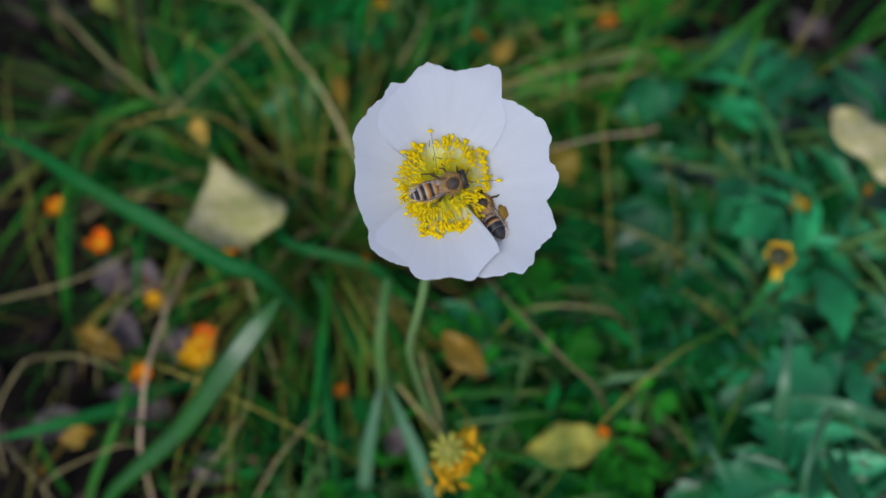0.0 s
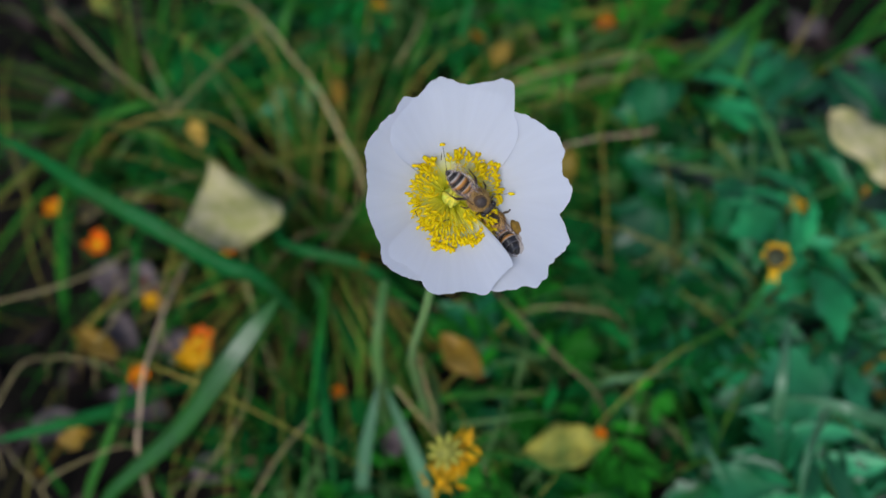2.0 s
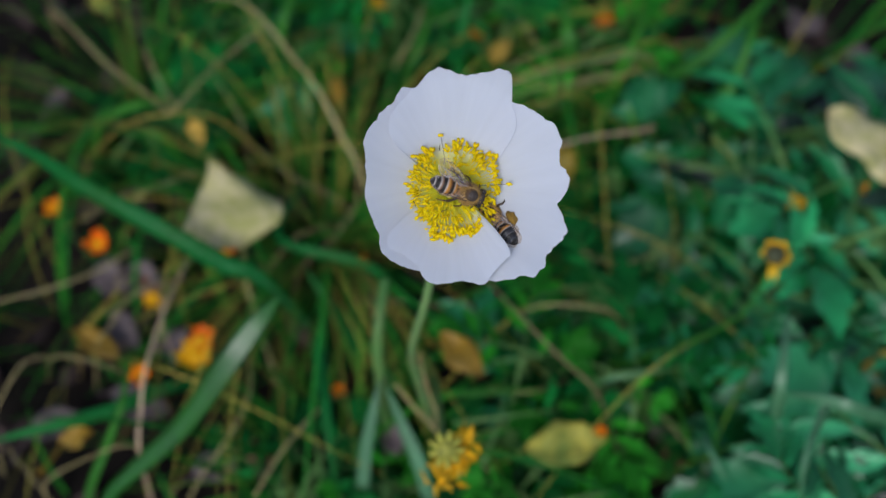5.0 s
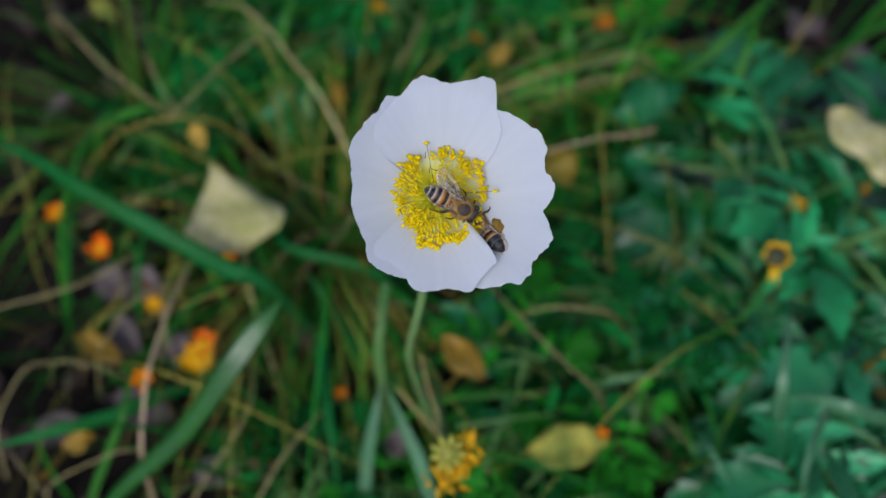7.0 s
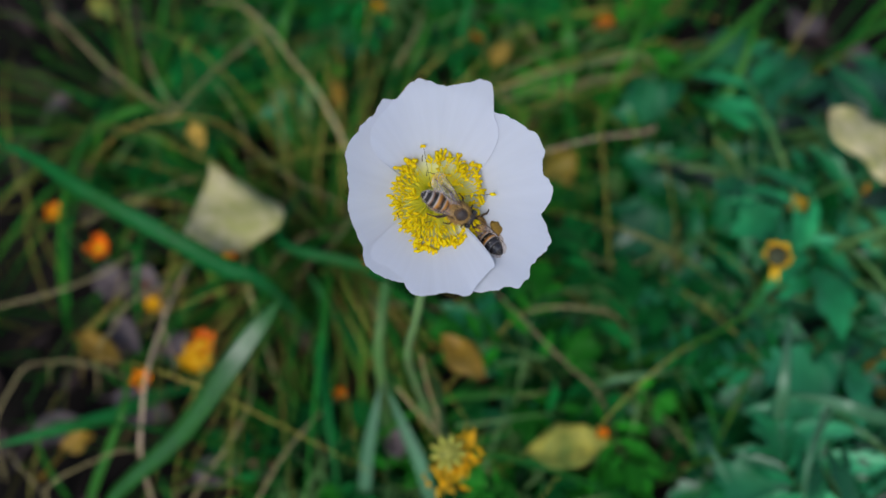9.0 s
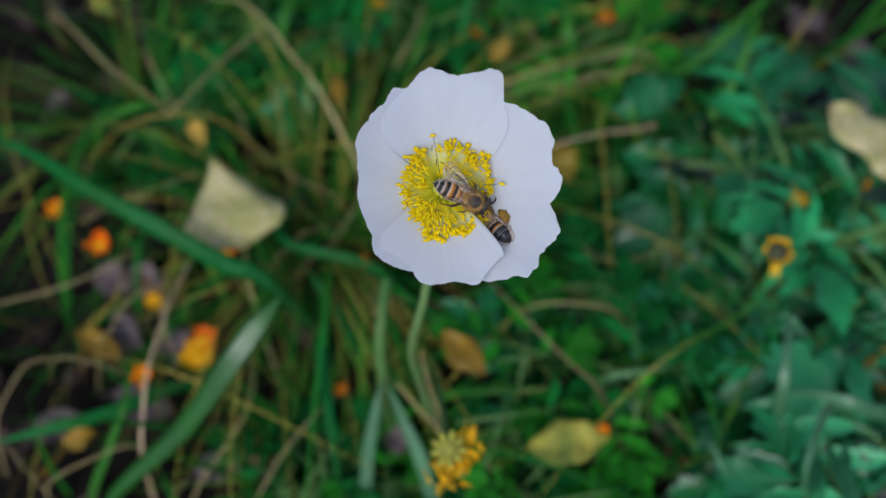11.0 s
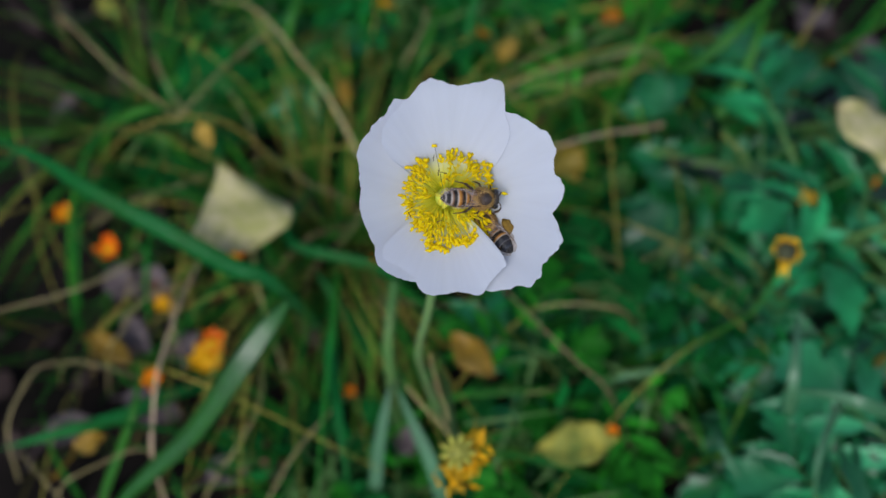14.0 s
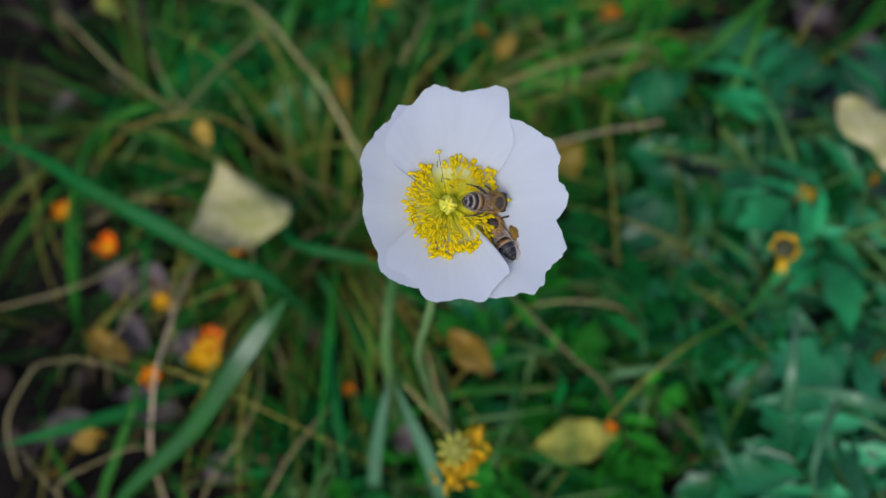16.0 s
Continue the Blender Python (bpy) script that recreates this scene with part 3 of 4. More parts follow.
def grass_blade(kind, width, pts):
    w = width * MM * 0.5
    path = spline(rooted(pts), 8)
    if kind == "blue":
        v, f, u = sweep(path, lambda s: (w * min(1, 0.5 + 1.2 * s) * max(0.05, 1 - s ** 9), w * 0.06, 0.75 * max(0.0, 1 - s / 0.62) ** 0.7 - 0.05))
    else:
        v, f, u = sweep(path, lambda s: (w * min(1, 0.55 + 1.2 * s) * max(0.03, 1 - s ** 4.0), w * 0.09, 0.25 * math.sin(3 * s)))
    words = {"deep": "long dark green grass shoot", "blue": "broad glossy green grass shoot catching sky light", "fresh": "fresh green grass shoot", "glauc": "grey-green grass shoot"}
    root = thing("grass_shoot", words[kind] + " leaning over", "grass", group="broad grass shoots")
    part("blade", mesh("blade", v, f, GREENS[kind], u), root)
    v, f, u = sweep([p + VIEW * (w * 0.07) for p in path[:-3]], lambda s: (w * 0.1 * (1.1 - s), w * 0.07 * (1.1 - s), 0))
    part("midrib", mesh("midrib", v, f, GREENS["glauc"], u), root, "paler midrib")


def green_stalk(kind, width, pts):
    w = width * MM * 0.5
    v, f, u = sweep(spline(rooted(pts), 7), lambda s: (w * (1.1 - 0.3 * s), w * (1.1 - 0.3 * s), 0))
    thing("green_stalk", "bent green flower stalk rising from the grass", "plant stalk", data=mesh("green_stalk", v, f, GREENS[kind], u))


def strap_leaf(kind, width, pts):
    w = width * MM * 0.5
    v, f, u = sweep(spline(rooted(pts), 8), lambda s: (w * (0.35 + 0.65 * math.sin(math.pi * min(1, s * 1.02)) ** 0.7) * max(0.05, 1 - s ** 6), w * 0.1, 0.2))
    thing("strap_leaf", "narrow grey-green leaf at the poppy's foot", "leaf", data=mesh("strap_leaf", v, f, GREENS[kind], u))


dry_stalk("straw", 3.2, [(-170,344,38),(-137,307,48),(-116,288,52),(-104,277,54)])
dry_stalk("straw", 2.6, [(-125,323,38),(-113,298,48),(-101,278,56)])
dry_stalk("straw", 3.2, [(-105,275,54),(-94,285,60),(-84,304,56),(-71,326,44)])
dry_stalk("yellow", 2.6, [(-146,265,23),(-139,265,38),(-122,271,53),(-103,272,60),(-86,275,54),(-74,274,38),(-68,273,20)])
dry_stalk("straw", 4.6, [(-98,345,48),(-78,328,64),(-63,308,72),(-54,296,70),(-45,287,64),(-38,277,58),(-32,268,50),(-25,259,38)])
dry_stalk("straw", 3.0, [(-121,249,28),(-107,255,34),(-83,263,38)])
dry_stalk("straw", 3.0, [(-169,196,38),(-141,201,44),(-126,211,40),(-115,225,30)])
dry_stalk("pale", 4.2, [(-91,215,42),(-94,195,50),(-96,177,54),(-98,162,54),(-99,149,48),(-100,137,38)])
dry_stalk("straw", 2.4, [(-122,196,28),(-109,203,38),(-92,211,34)])
dry_stalk("straw", 2.2, [(-160,151,28),(-154,164,36),(-147,172,40),(-138,176,34)])
dry_stalk("straw", 1.7, [(-138,131,22),(-119,135,38),(-104,139,42),(-95,139,28)])
dry_stalk("straw", 2.0, [(-83,127,22),(-69,147,32),(-63,163,34),(-67,184,28)])
dry_stalk("straw", 3.2, [(-58,123,32),(-46,139,44),(-31,163,30)])
dry_stalk("pale", 3.6, [(49, 267, 44), (71, 269, 52), (90, 272, 52), (110, 282, 42)])
dry_stalk("straw", 2.6, [(25,299,38),(50,310,42),(77,316,42),(102,324,34)])
dry_stalk("brown", 2.8, [(22,202,62),(37,181,68),(53,166,62),(67,158,48)])
dry_stalk("straw", 3.0, [(36,192,42),(47,192,52),(63,191,54),(78,194,38)])
dry_stalk("brown", 2.0, [(57,244,28),(82,234,36),(98,226,36),(112,217,24)])
dry_stalk("straw", 2.8, [(-4,180,28),(4,160,32),(13,147,22)])
dry_stalk("straw", 2.4, [(-11,171,26),(0,158,30),(11,148,24)])
dry_stalk("straw", 2.6, [(19,142,26),(34,129,32),(46,122,26)])
dry_stalk("brown", 2.0, [(-24,206,24),(4,202,30),(24,198,26)])
dry_stalk("straw", 2.2, [(-41,296,24),(-26,257,32),(-34,234,30),(-49,223,20)])
dry_stalk("straw", 2.2, [(-13,317,32),(-4,330,44),(2,362,38)])
dry_stalk("straw", 2.4, [(-20,217,22),(-16,188,30),(-12,170,22)])
dry_stalk("straw", 2.0, [(-79,283,28),(-54,259,34),(-36,254,24)])
dry_stalk("straw", 2.0, [(34,363,34),(47,336,38),(64,316,26)])
dry_stalk("brown", 2.2, [(104,331,28),(123,333,36),(153,338,24)])
dry_stalk("yellow", 1.8, [(-46,263,22),(-42,288,42),(-40,327,48)])
dry_stalk("yellow", 1.6, [(-56,255,22),(-58,273,42),(-67,301,52)])
dry_stalk("yellow", 1.8, [(-35,272,22),(-36,293,44),(-46,314,52)])
dry_stalk("straw", 1.6, [(-74,266,18),(-77,282,42),(-90,301,48)])
dry_stalk("yellow", 1.7, [(-29,324,28),(-25,337,44),(-26,353,48)])
dry_stalk("straw", 1.7, [(-102,262,24),(-121,247,38),(-139,236,34)])
dry_stalk("straw", 1.8, [(63,309,32),(81,306,48),(102,319,44)])
dry_stalk("straw", 1.8, [(53,299,32),(71,300,48),(97,313,44)])
dry_stalk("straw", 1.6, [(38,305,32),(56,304,46),(88,323,42)])
dry_stalk("straw", 1.8, [(-140,176,34),(-121,171,42),(-108,168,36)])
dry_stalk("straw", 1.7, [(-124,181,34),(-116,186,44),(-113,200,38)])
dry_stalk("straw", 1.6, [(-153,142,28),(-141,131,38),(-130,120,32)])
dry_stalk("pale", 1.7, [(-102,216,32),(-97,189,48),(-92,172,38)])
dry_stalk("yellow", 1.7, [(-132,187,30),(-118,196,44),(-119,213,38)])
dry_stalk("straw", 1.5, [(-61,219,28),(-47,227,42),(-30,238,32)])
dry_stalk("straw", 1.7, [(59,171,28),(42,161,42),(26,166,34)])
dry_stalk("brown", 1.7, [(91,162,26),(96,148,38),(104,143,30)])
dry_stalk("straw", 1.5, [(107,231,28),(80,215,42),(63,227,34)])
dry_stalk("straw", 2.2, [(28, 286, 58), (50, 291, 66), (74, 299, 64), (96, 308, 56)])
dry_stalk("yellow", 1.9, [(30, 291, 56), (55, 297, 64), (82, 308, 60), (110, 322, 48)])
dry_stalk("straw", 1.8, [(32, 285, 54), (54, 287, 62), (79, 295, 58), (98, 304, 48)])
dry_stalk("straw", 1.9, [(27, 295, 54), (43, 301, 62), (64, 317, 56), (84, 335, 44)])
dry_stalk("yellow", 1.7, [(36, 282, 52), (59, 285, 58), (82, 297, 52), (102, 315, 44)])
grass_blade("deep", 8.0, [(-176,256,76),(-144,238,82),(-122,223,84),(-90,207,78),(-71,200,68),(-58,199,56)])
grass_blade("blue", 8.2, [(-44.5,174.4,95),(-53,163.5,92),(-62.7,152.7,84),(-82,138.5,60),(-112,124,28)])
grass_blade("deep", 6.0, [(-158,141,36),(-135,146,40),(-114,154,36),(-93,169,24)])
grass_blade("fresh", 6.5, [(151,337,66),(132,317,62),(117,309,50),(106,311,34)])
grass_blade("fresh", 5.0, [(146,331,64),(138,310,62),(133,299,50),(120,282,36),(98,254,20)])
grass_blade("deep", 5.0, [(-44,210,46),(-36,199,40),(-28,190,26)])
grass_blade("fresh", 4.0, [(-122,126,20),(-112,139,40),(-105,152,52),(-109,178,42)])
grass_blade("deep", 5.0, [(-19,215,36),(-56,226,40),(-49,255,36)])
grass_blade("fresh", 5.0, [(-63,328,46),(-59,339,52),(-60,361,46)])
grass_blade("deep", 5.0, [(17,329,46),(20,340,56),(23,365,50)])
grass_blade("deep", 6.0, [(-39,189,28),(-34,160,42),(-28,125,30)])
grass_blade("fresh", 5.0, [(-11,311,20),(-3,321,40),(5,345,46)])
grass_blade("glauc", 4.5, [(136,187,66),(128,165,76),(126,151,70),(131,146,42)])
grass_blade("glauc", 5.5, [(128,154,64),(140,147,76),(151,143,76),(172,144,56)])
grass_blade("fresh", 5.0, [(-139,283,36),(-121,283,50),(-108,288,46)])
grass_blade("fresh", 4.0, [(-103,269,26),(-108,270,46),(-123,273,46)])
grass_blade("fresh", 6.0, [(83,301,46),(88,307,62),(98,332,58)])
grass_blade("fresh", 8.0, [(65,310,42),(62,318,60),(62,343,56)])
grass_blade("glauc", 4.0, [(150,156,56),(136,138,72),(130,125,72),(132,116,56)])
grass_blade("glauc", 3.0, [(105,150,36),(105,136,52),(112,124,46)])
grass_blade("glauc", 3.0, [(65,167,32),(78,167,46),(100,171,42)])
grass_blade("fresh", 2.2, [(100,169,26),(98,147,46),(101,135,42)])
grass_blade("fresh", 2.4, [(11,162,32),(30,161,42),(58,165,36)])
grass_blade("deep", 5.0, [(59,312,36),(90,315,56),(124,343,50)])
green_stalk("green", 4.6, [(-11,190,76),(-12,176,78),(-13,167,70),(-12,159,52),(-11,153,24),(-9,144,2)])
green_stalk("fresh", 1.4, [(126,195,82),(121,186,70),(115,183,58),(99,180,42),(79,179,28),(58,178,16),(32,178,2)])
green_stalk("green", 1.8, [(189,223,30),(158,210,40),(135,200,36),(116,194,20)])
dry_stalk("straw", 3.4, [(2, 156, 92), (5, 147, 82), (10, 139, 68), (15, 133, 50)])
dry_stalk("straw", 3.0, [(-6, 150, 78), (-1, 146, 72), (7, 140, 62), (13, 136, 50)])
strap_leaf("glauc", 5.4, [(-12,159,62),(-15,148,52),(-18,136,38),(-20,116,14)])
strap_leaf("glauc", 5.6, [(-11,158,60),(-5,147,50),(2,134,38),(9,114,14)])


# ---- fallen leaves ----
def fallen_leaf(kind, at, heading, length, width, lobes=0, blunt=0.85, point=0.9):
    L, W = length * MM, width * MM
    seed = length * 7 + width + at[0]
    v, f, u = leaf_grid(L, W, lobes, 0.4, droop=random.Random(seed).uniform(-0.12, 0.2), fold=0.06 if W > 0.03 else random.Random(seed + 1).uniform(0.02, 0.4), wave=0.13 if W > 0.03 else 0.3, seed=seed, nx=18, blunt=blunt, point=point, ragged=0.16 if W > 0.03 else 0.35)
    root = thing("fallen_leaf", f"{FALL_WORDS[kind]} fallen leaf lying on the grass", "leaf", pose(at[0] * MM, at[1] * MM, at[2] * MM, 6, -5, heading), "fallen leaves")
    thicken(part("blade", mesh("blade", v, f, FALL[kind], u), root), 0.0004)
    z = at[2] * MM + 0.003
    part("leaf_stalk", tube("leaf_stalk", [(-0.006 - z * 0.5, 0, -z), (-0.006, 0.001, -z * 0.4), (0, 0, -0.0003), (L * 0.1, 0, -0.0006)], 0.0007, 0.0002, FALL[kind]), root)


fallen_leaf("pale_yellow", (-66, 211, 60), 115, 38, 39, blunt=0.42, point=1.0)
fallen_leaf("pale_yellow", (198, 241, 62), 138, 47, 28, blunt=0.75, point=0.55)
fallen_leaf("ochre", (9, 176, 62), -48, 23, 11)
fallen_leaf("yellow_green", (39, 136, 52), 8, 30, 15)
fallen_leaf("yellow", (187, 182, 32), -120, 24, 18)
fallen_leaf("ochre", (-134, 189, 32), -34, 25, 10)
fallen_leaf("yellow", (-96, 276, 50), -62, 15, 7)
fallen_leaf("yellow", (31, 322, 32), 58, 15, 8)
fallen_leaf("olive", (54, 272, 40), -68, 20, 16)
fallen_leaf("brown_l", (-134, 219, 26), -35, 21, 14)
fallen_leaf("brown_l", (-103, 193, 24), -54, 19, 15)
fallen_leaf("brown_l", (199, 342, 18), -47, 16, 19)
fallen_leaf("brown_l", (191, 369, 12), -135, 20, 18)
fallen_leaf("brown_l", (-120, 217, 30), -24, 17, 11)
fallen_leaf("brown_l", (-124, 198, 26), -47, 19, 11)
fallen_leaf("brown_l", (129, 331, 8), 57, 37, 20)
fallen_leaf("brown_l", (-119, 166, 24), -21, 25, 14)
fallen_leaf("brown_l", (-13, 151, 24), -28, 15, 11)
fallen_leaf("brown_l", (90, 163, 8), -33, 15, 10)
fallen_leaf("rust", (213, 337, 10), -79, 20, 15)
fallen_leaf("rust", (96, 150, 10), -40, 14, 4)
fallen_leaf("rust", (-115, 218, 28), -59, 23, 10)
fallen_leaf("ochre", (-132, 143, 32), 18, 13, 9)
fallen_leaf("ochre", (-37, 302, 46), -85, 15, 6)
fallen_leaf("yellow_green", (-164, 374, 15), -40, 18, 9)
fallen_leaf("brown_l", (-170, 303, 22), 40, 12, 8)
fallen_leaf("rust", (203, 318, 12), -60, 20, 9)
fallen_leaf("brown_l", (-150, 150, 16), 30, 20, 12)
fallen_leaf("rust", (-70, 150, 14), -30, 18, 9)
fallen_leaf("brown_l", (-85, 135, 16), 20, 18, 12)
fallen_leaf("brown_l", (-98, 178, 20), 70, 18, 10)


# ---- small orange blossoms ----
def floret_mesh(m, L, W, seed, curl=0.5):
    v, f, u = leaf_grid(L, W, 0, droop=-curl, fold=0.15, wave=0.3, seed=seed, nx=8, cols=(-1, 0, 1), blunt=0.6)
    return mesh("petal", v, f, m, u)


def blossom(kind, at, radius):
    r = radius * MM
    words = {"orange": "small orange blossom on a short stalk in the grass", "deep_orange": "small deep orange blossom half hidden in grass", "amber": "small amber-yellow blossom in the grass"}
    root = thing("small_blossom", words[kind], "flower", pose(at[0] * MM, at[1] * MM, at[2] * MM), "small orange blossoms")
    rnd = random.Random(at[0] + at[1])
    me = [floret_mesh(BLOOM[kind], r * 1.05, r * 0.75, k, 0.3) for k in (1, 2)]
    for i in range(8):
        part("petal", me[i % 2], root, m=pose(0, 0, 0, rnd.uniform(-15, 15), rnd.uniform(-35, 0), 45 * i + rnd.uniform(-12, 12)))
    part("disc", blob("disc", (0, 0, r * 0.12), (r * 0.38, r * 0.38, r * 0.25), BLOOM["amber"], 0.2, 3), root)
    part("flower_stalk", tube("flower_stalk", [(0.002, 0.001, -at[2] * MM - 0.003), (0.001, 0, -at[2] * MM * 0.5), (0, 0, 0)], 0.0007, 0.0006, GREENS["green"]), root)


blossom("orange", (-149, 238, 40), 5.1)
blossom("deep_orange", (-128, 222, 40), 6.5)
blossom("amber", (-83, 174, 40), 8.0)
blossom("deep_orange", (-82, 181, 40), 6.2)
blossom("orange", (-103, 166, 40), 5.1)
blossom("deep_orange", (-30, 166, 28), 3.1)
blossom("deep_orange", (-77, 220, 40), 4.0)
blossom("deep_orange", (-23, 217, 36), 3.8)
blossom("deep_orange", (85, 352, 24), 6.0)
blossom("amber", (150, 237, 52), 4.5)
blossom("orange", (181, 245, 50), 4.0)
blossom("deep_orange", (25, 343, 26), 4.4)
blossom("amber", (-22, 359, 26), 4.7)
blossom("amber", (-107, 203, 28), 4.0)
blossom("deep_orange", (66, 142, 54), 2.6)


# ---- the withered yellow flower head and the seed head ----
def withered_flower(at):
    root = thing("withered_flower", "withered yellow-orange flower head with ragged hanging petals", "flower", pose(at[0] * MM, at[1] * MM, at[2] * MM, 28, 8, 0))
    rnd = random.Random(5)
    for i in range(9):
        a = 40 * i
        ray = part("bud", blob("bud", (0.0039, 0, 0), (0.0019, 0.001, 0.001), M_PALE_BUD, 0.3, 3), root, "pale yellow seed bud", pose(0, 0, 0.001, 0, rnd.uniform(-20, 10), a))
    part("disc", blob("disc", (0, 0, 0.0005), (0.0034, 0.0034, 0.0022), M_WITHER_DISC, 0.4, 6), root)
    me = [floret_mesh(BLOOM["amber"], 0.0066, 0.0022, k, -0.3 * k + 0.3) for k in (1, 2, 3)]
    me2 = [floret_mesh(M_WITHER, 0.006, 0.002, k, -0.5) for k in (4, 5)]
    for i in range(130):
        az = -116 + 156 * (i + rnd.random()) / 130
        r = rnd.uniform(0.002, 0.0095) if az > -70 else rnd.uniform(0.003, 0.0125)
        part("petal", rnd.choice(me + me2 + me2), root, m=pose(r * math.cos(radians(az)), r * math.sin(radians(az)), -0.002 - 0.002 * rnd.random(), rnd.uniform(-60, 60), rnd.uniform(-30, 50), az + rnd.uniform(-150, 150)) @ Matrix.Scale(rnd.uniform(0.5, 0.95), 4))
    part("flower_stalk", tube("flower_stalk", [(0.004, 0.02, -0.11), (0.002, 0.012, -0.05), (0, 0.002, -0.006), (0, 0, -0.001)], 0.0012, 0.001, GREENS["green"]), root)


def seed_head(at):
    root = thing("seed_head", "dry seed head ringed with orange petal remains", "flower", pose(at[0] * MM, at[1] * MM, at[2] * MM, 20, 0, 0))
    rnd = random.Random(8)
    part("disc", blob("disc", (0, 0, 0), (0.0038, 0.0038, 0.0026), M_DARK_DISC, 0.3, 6), root, "dark green seed disc")
    me = [floret_mesh(M_WITHER, 0.0027, 0.0018, k, 0.5) for k in (1, 2)]
    long = floret_mesh(M_WITHER, 0.0062, 0.0018, 3, 0.1)
    for i in range(20):
        az = 18 * i + rnd.uniform(-7, 7)
        part("petal", me[i % 2], root, m=pose(0.0034 * math.cos(radians(az)), 0.0034 * math.sin(radians(az)), 0.0004, rnd.uniform(-25, 25), rnd.uniform(-40, 0), az))
    for az in (-104, -88):
        part("petal", long, root, "hanging withered petal", pose(0.0035 * math.cos(radians(az)), 0.0035 * math.sin(radians(az)), -0.001, 0, 10, az))


withered_flower((11, 121, 100))
seed_head((127, 198, 84))


# ---- the white poppy ----
STEM_FOOT = Vector((0.012, 0.155, 0.0))
HEART = Vector((0.00819, 0.1475, 0.21349))
FACE = Matrix(((0.99997, -0.00749, 0.00192), (0.00737, 0.84872, -0.52879), (0.00234, 0.52879, 0.84875))).to_4x4()
# the flower's own space: origin at its heart, +z towards where it faces
BLOOM_SPACE = Matrix.Translation(HEART - STEM_FOOT) @ FACE
DIST = 231.5
poppy = thing("white_poppy", "open white poppy with scalloped petals and yellow stamens", "flower", Matrix.Translation(STEM_FOOT))


def petal(label, a0, step, radii, rise, lift, cups, seed, flare=0.0, ripple=0.9, over=0.0):
    """A petal as a fan from the heart: margin radii (mm) at even angles, a rise towards the margin, its side margins cupped up."""
    nr, sub = 26, 5
    na = (len(radii) - 1) * sub
    verts, faces, uvs = [], [], []
    for j in range(na + 1):
        u = j / na
        q = u * (len(radii) - 1)
        i = min(int(q), len(radii) - 2)
        t = q - i
        rr = [radii[max(0, min(len(radii) - 1, i + d))] for d in (-1, 0, 1, 2)]
        R = 0.5 * (2 * rr[1] + (rr[2] - rr[0]) * t + (2 * rr[0] - 5 * rr[1] + 4 * rr[2] - rr[3]) * t * t + (3 * rr[1] - rr[0] - 3 * rr[2] + rr[3]) * t ** 3)
        a = radians(a0 + step * q)
        R *= 1 + 0.016 * noise.noise(Vector((u * na * 0.12, seed, 0))) + 0.008 * noise.noise(Vector((u * na * 0.26, seed, 4)))
        for k in range(nr + 1):
            v = k / nr
            r = R * v
            full = r / 24.0
            z = rise * min(1.3, full) ** 1.5 + lift * 3.4 * min(1, full) * (1 - min(1, full)) + over * min(1, 2 * full) + (cups[0] if u < 0.5 else cups[1]) * abs(2 * u - 1) ** 2.2 * v ** 0.8 - flare * v ** 6
            z += ripple * full ** 2 * noise.noise(Vector((math.cos(a) * 2.6, math.sin(a) * 2.6, full * 1.3))) + 0.16 * full * noise.noise(Vector((math.cos(a) * 6, math.sin(a) * 6, full * 0.8)))
            s = (DIST - z) / DIST
            verts.append((r * s * math.cos(a) * MM, r * s * math.sin(a) * MM, z * MM))
            uvs.append((u, r / 24.0))
    for j in range(na):
        for k in range(nr):
            a = j * (nr + 1) + k
            faces.append((a, a + 1, a + nr + 2, a + nr + 1))
    ob = part("petal", mesh("petal", verts, faces, M_PETAL, uvs), poppy, label, BLOOM_SPACE)
    thicken(ob, 0.00005).modifiers["thickness"].use_rim = False
    return ob


petal("outer petal with a scalloped margin", 104, 3.019, (18.8, 21.0, 23.2, 23.8, 24.4, 23.9, 23.0, 22.5, 22.6, 22.7, 22.7, 22.2, 22.2, 22.3, 22.2, 22.0, 21.7, 21.1, 20.4, 19.9, 19.6, 19.2, 18.9, 18.7, 18.8, 18.9, 19.0, 19.0, 18.9, 18.9, 18.8, 18.7, 18.7, 18.7, 18.8, 18.8, 18.9, 19.4, 20.2, 20.8, 20.9, 20.9, 20.9, 20.7, 20.5, 20.3, 20.1, 19.9, 19.6, 19.3, 18.9, 17.9, 16.5, 15.0), 11.6, 0.0, (0.0, -0.3), 3)
petal("outer petal with a deeply scalloped margin", 276, 2.610, (15.0, 16.5, 17.9, 19.4, 20.5, 21.2, 21.9, 22.6, 23.1, 23.6, 24.0, 24.4, 24.7, 25.4, 26.6, 26.8, 26.9, 26.9, 26.0, 25.8, 26.1, 26.4, 26.7, 26.9, 27.2, 26.9, 26.1, 25.1, 24.2, 23.6, 24.4, 25.1, 25.6, 25.9, 26.1, 25.7, 25.1, 24.4, 24.5, 25.1, 25.6, 26.1, 26.5, 26.5, 26.5, 26.3, 25.7, 25.2, 24.9, 24.6, 24.2, 23.9, 23.5, 23.1, 22.9, 22.7, 22.3, 21.8, 21.2, 20.7), 11.6, 0.0, (-1.8, 0.0), 7, flare=0.35)
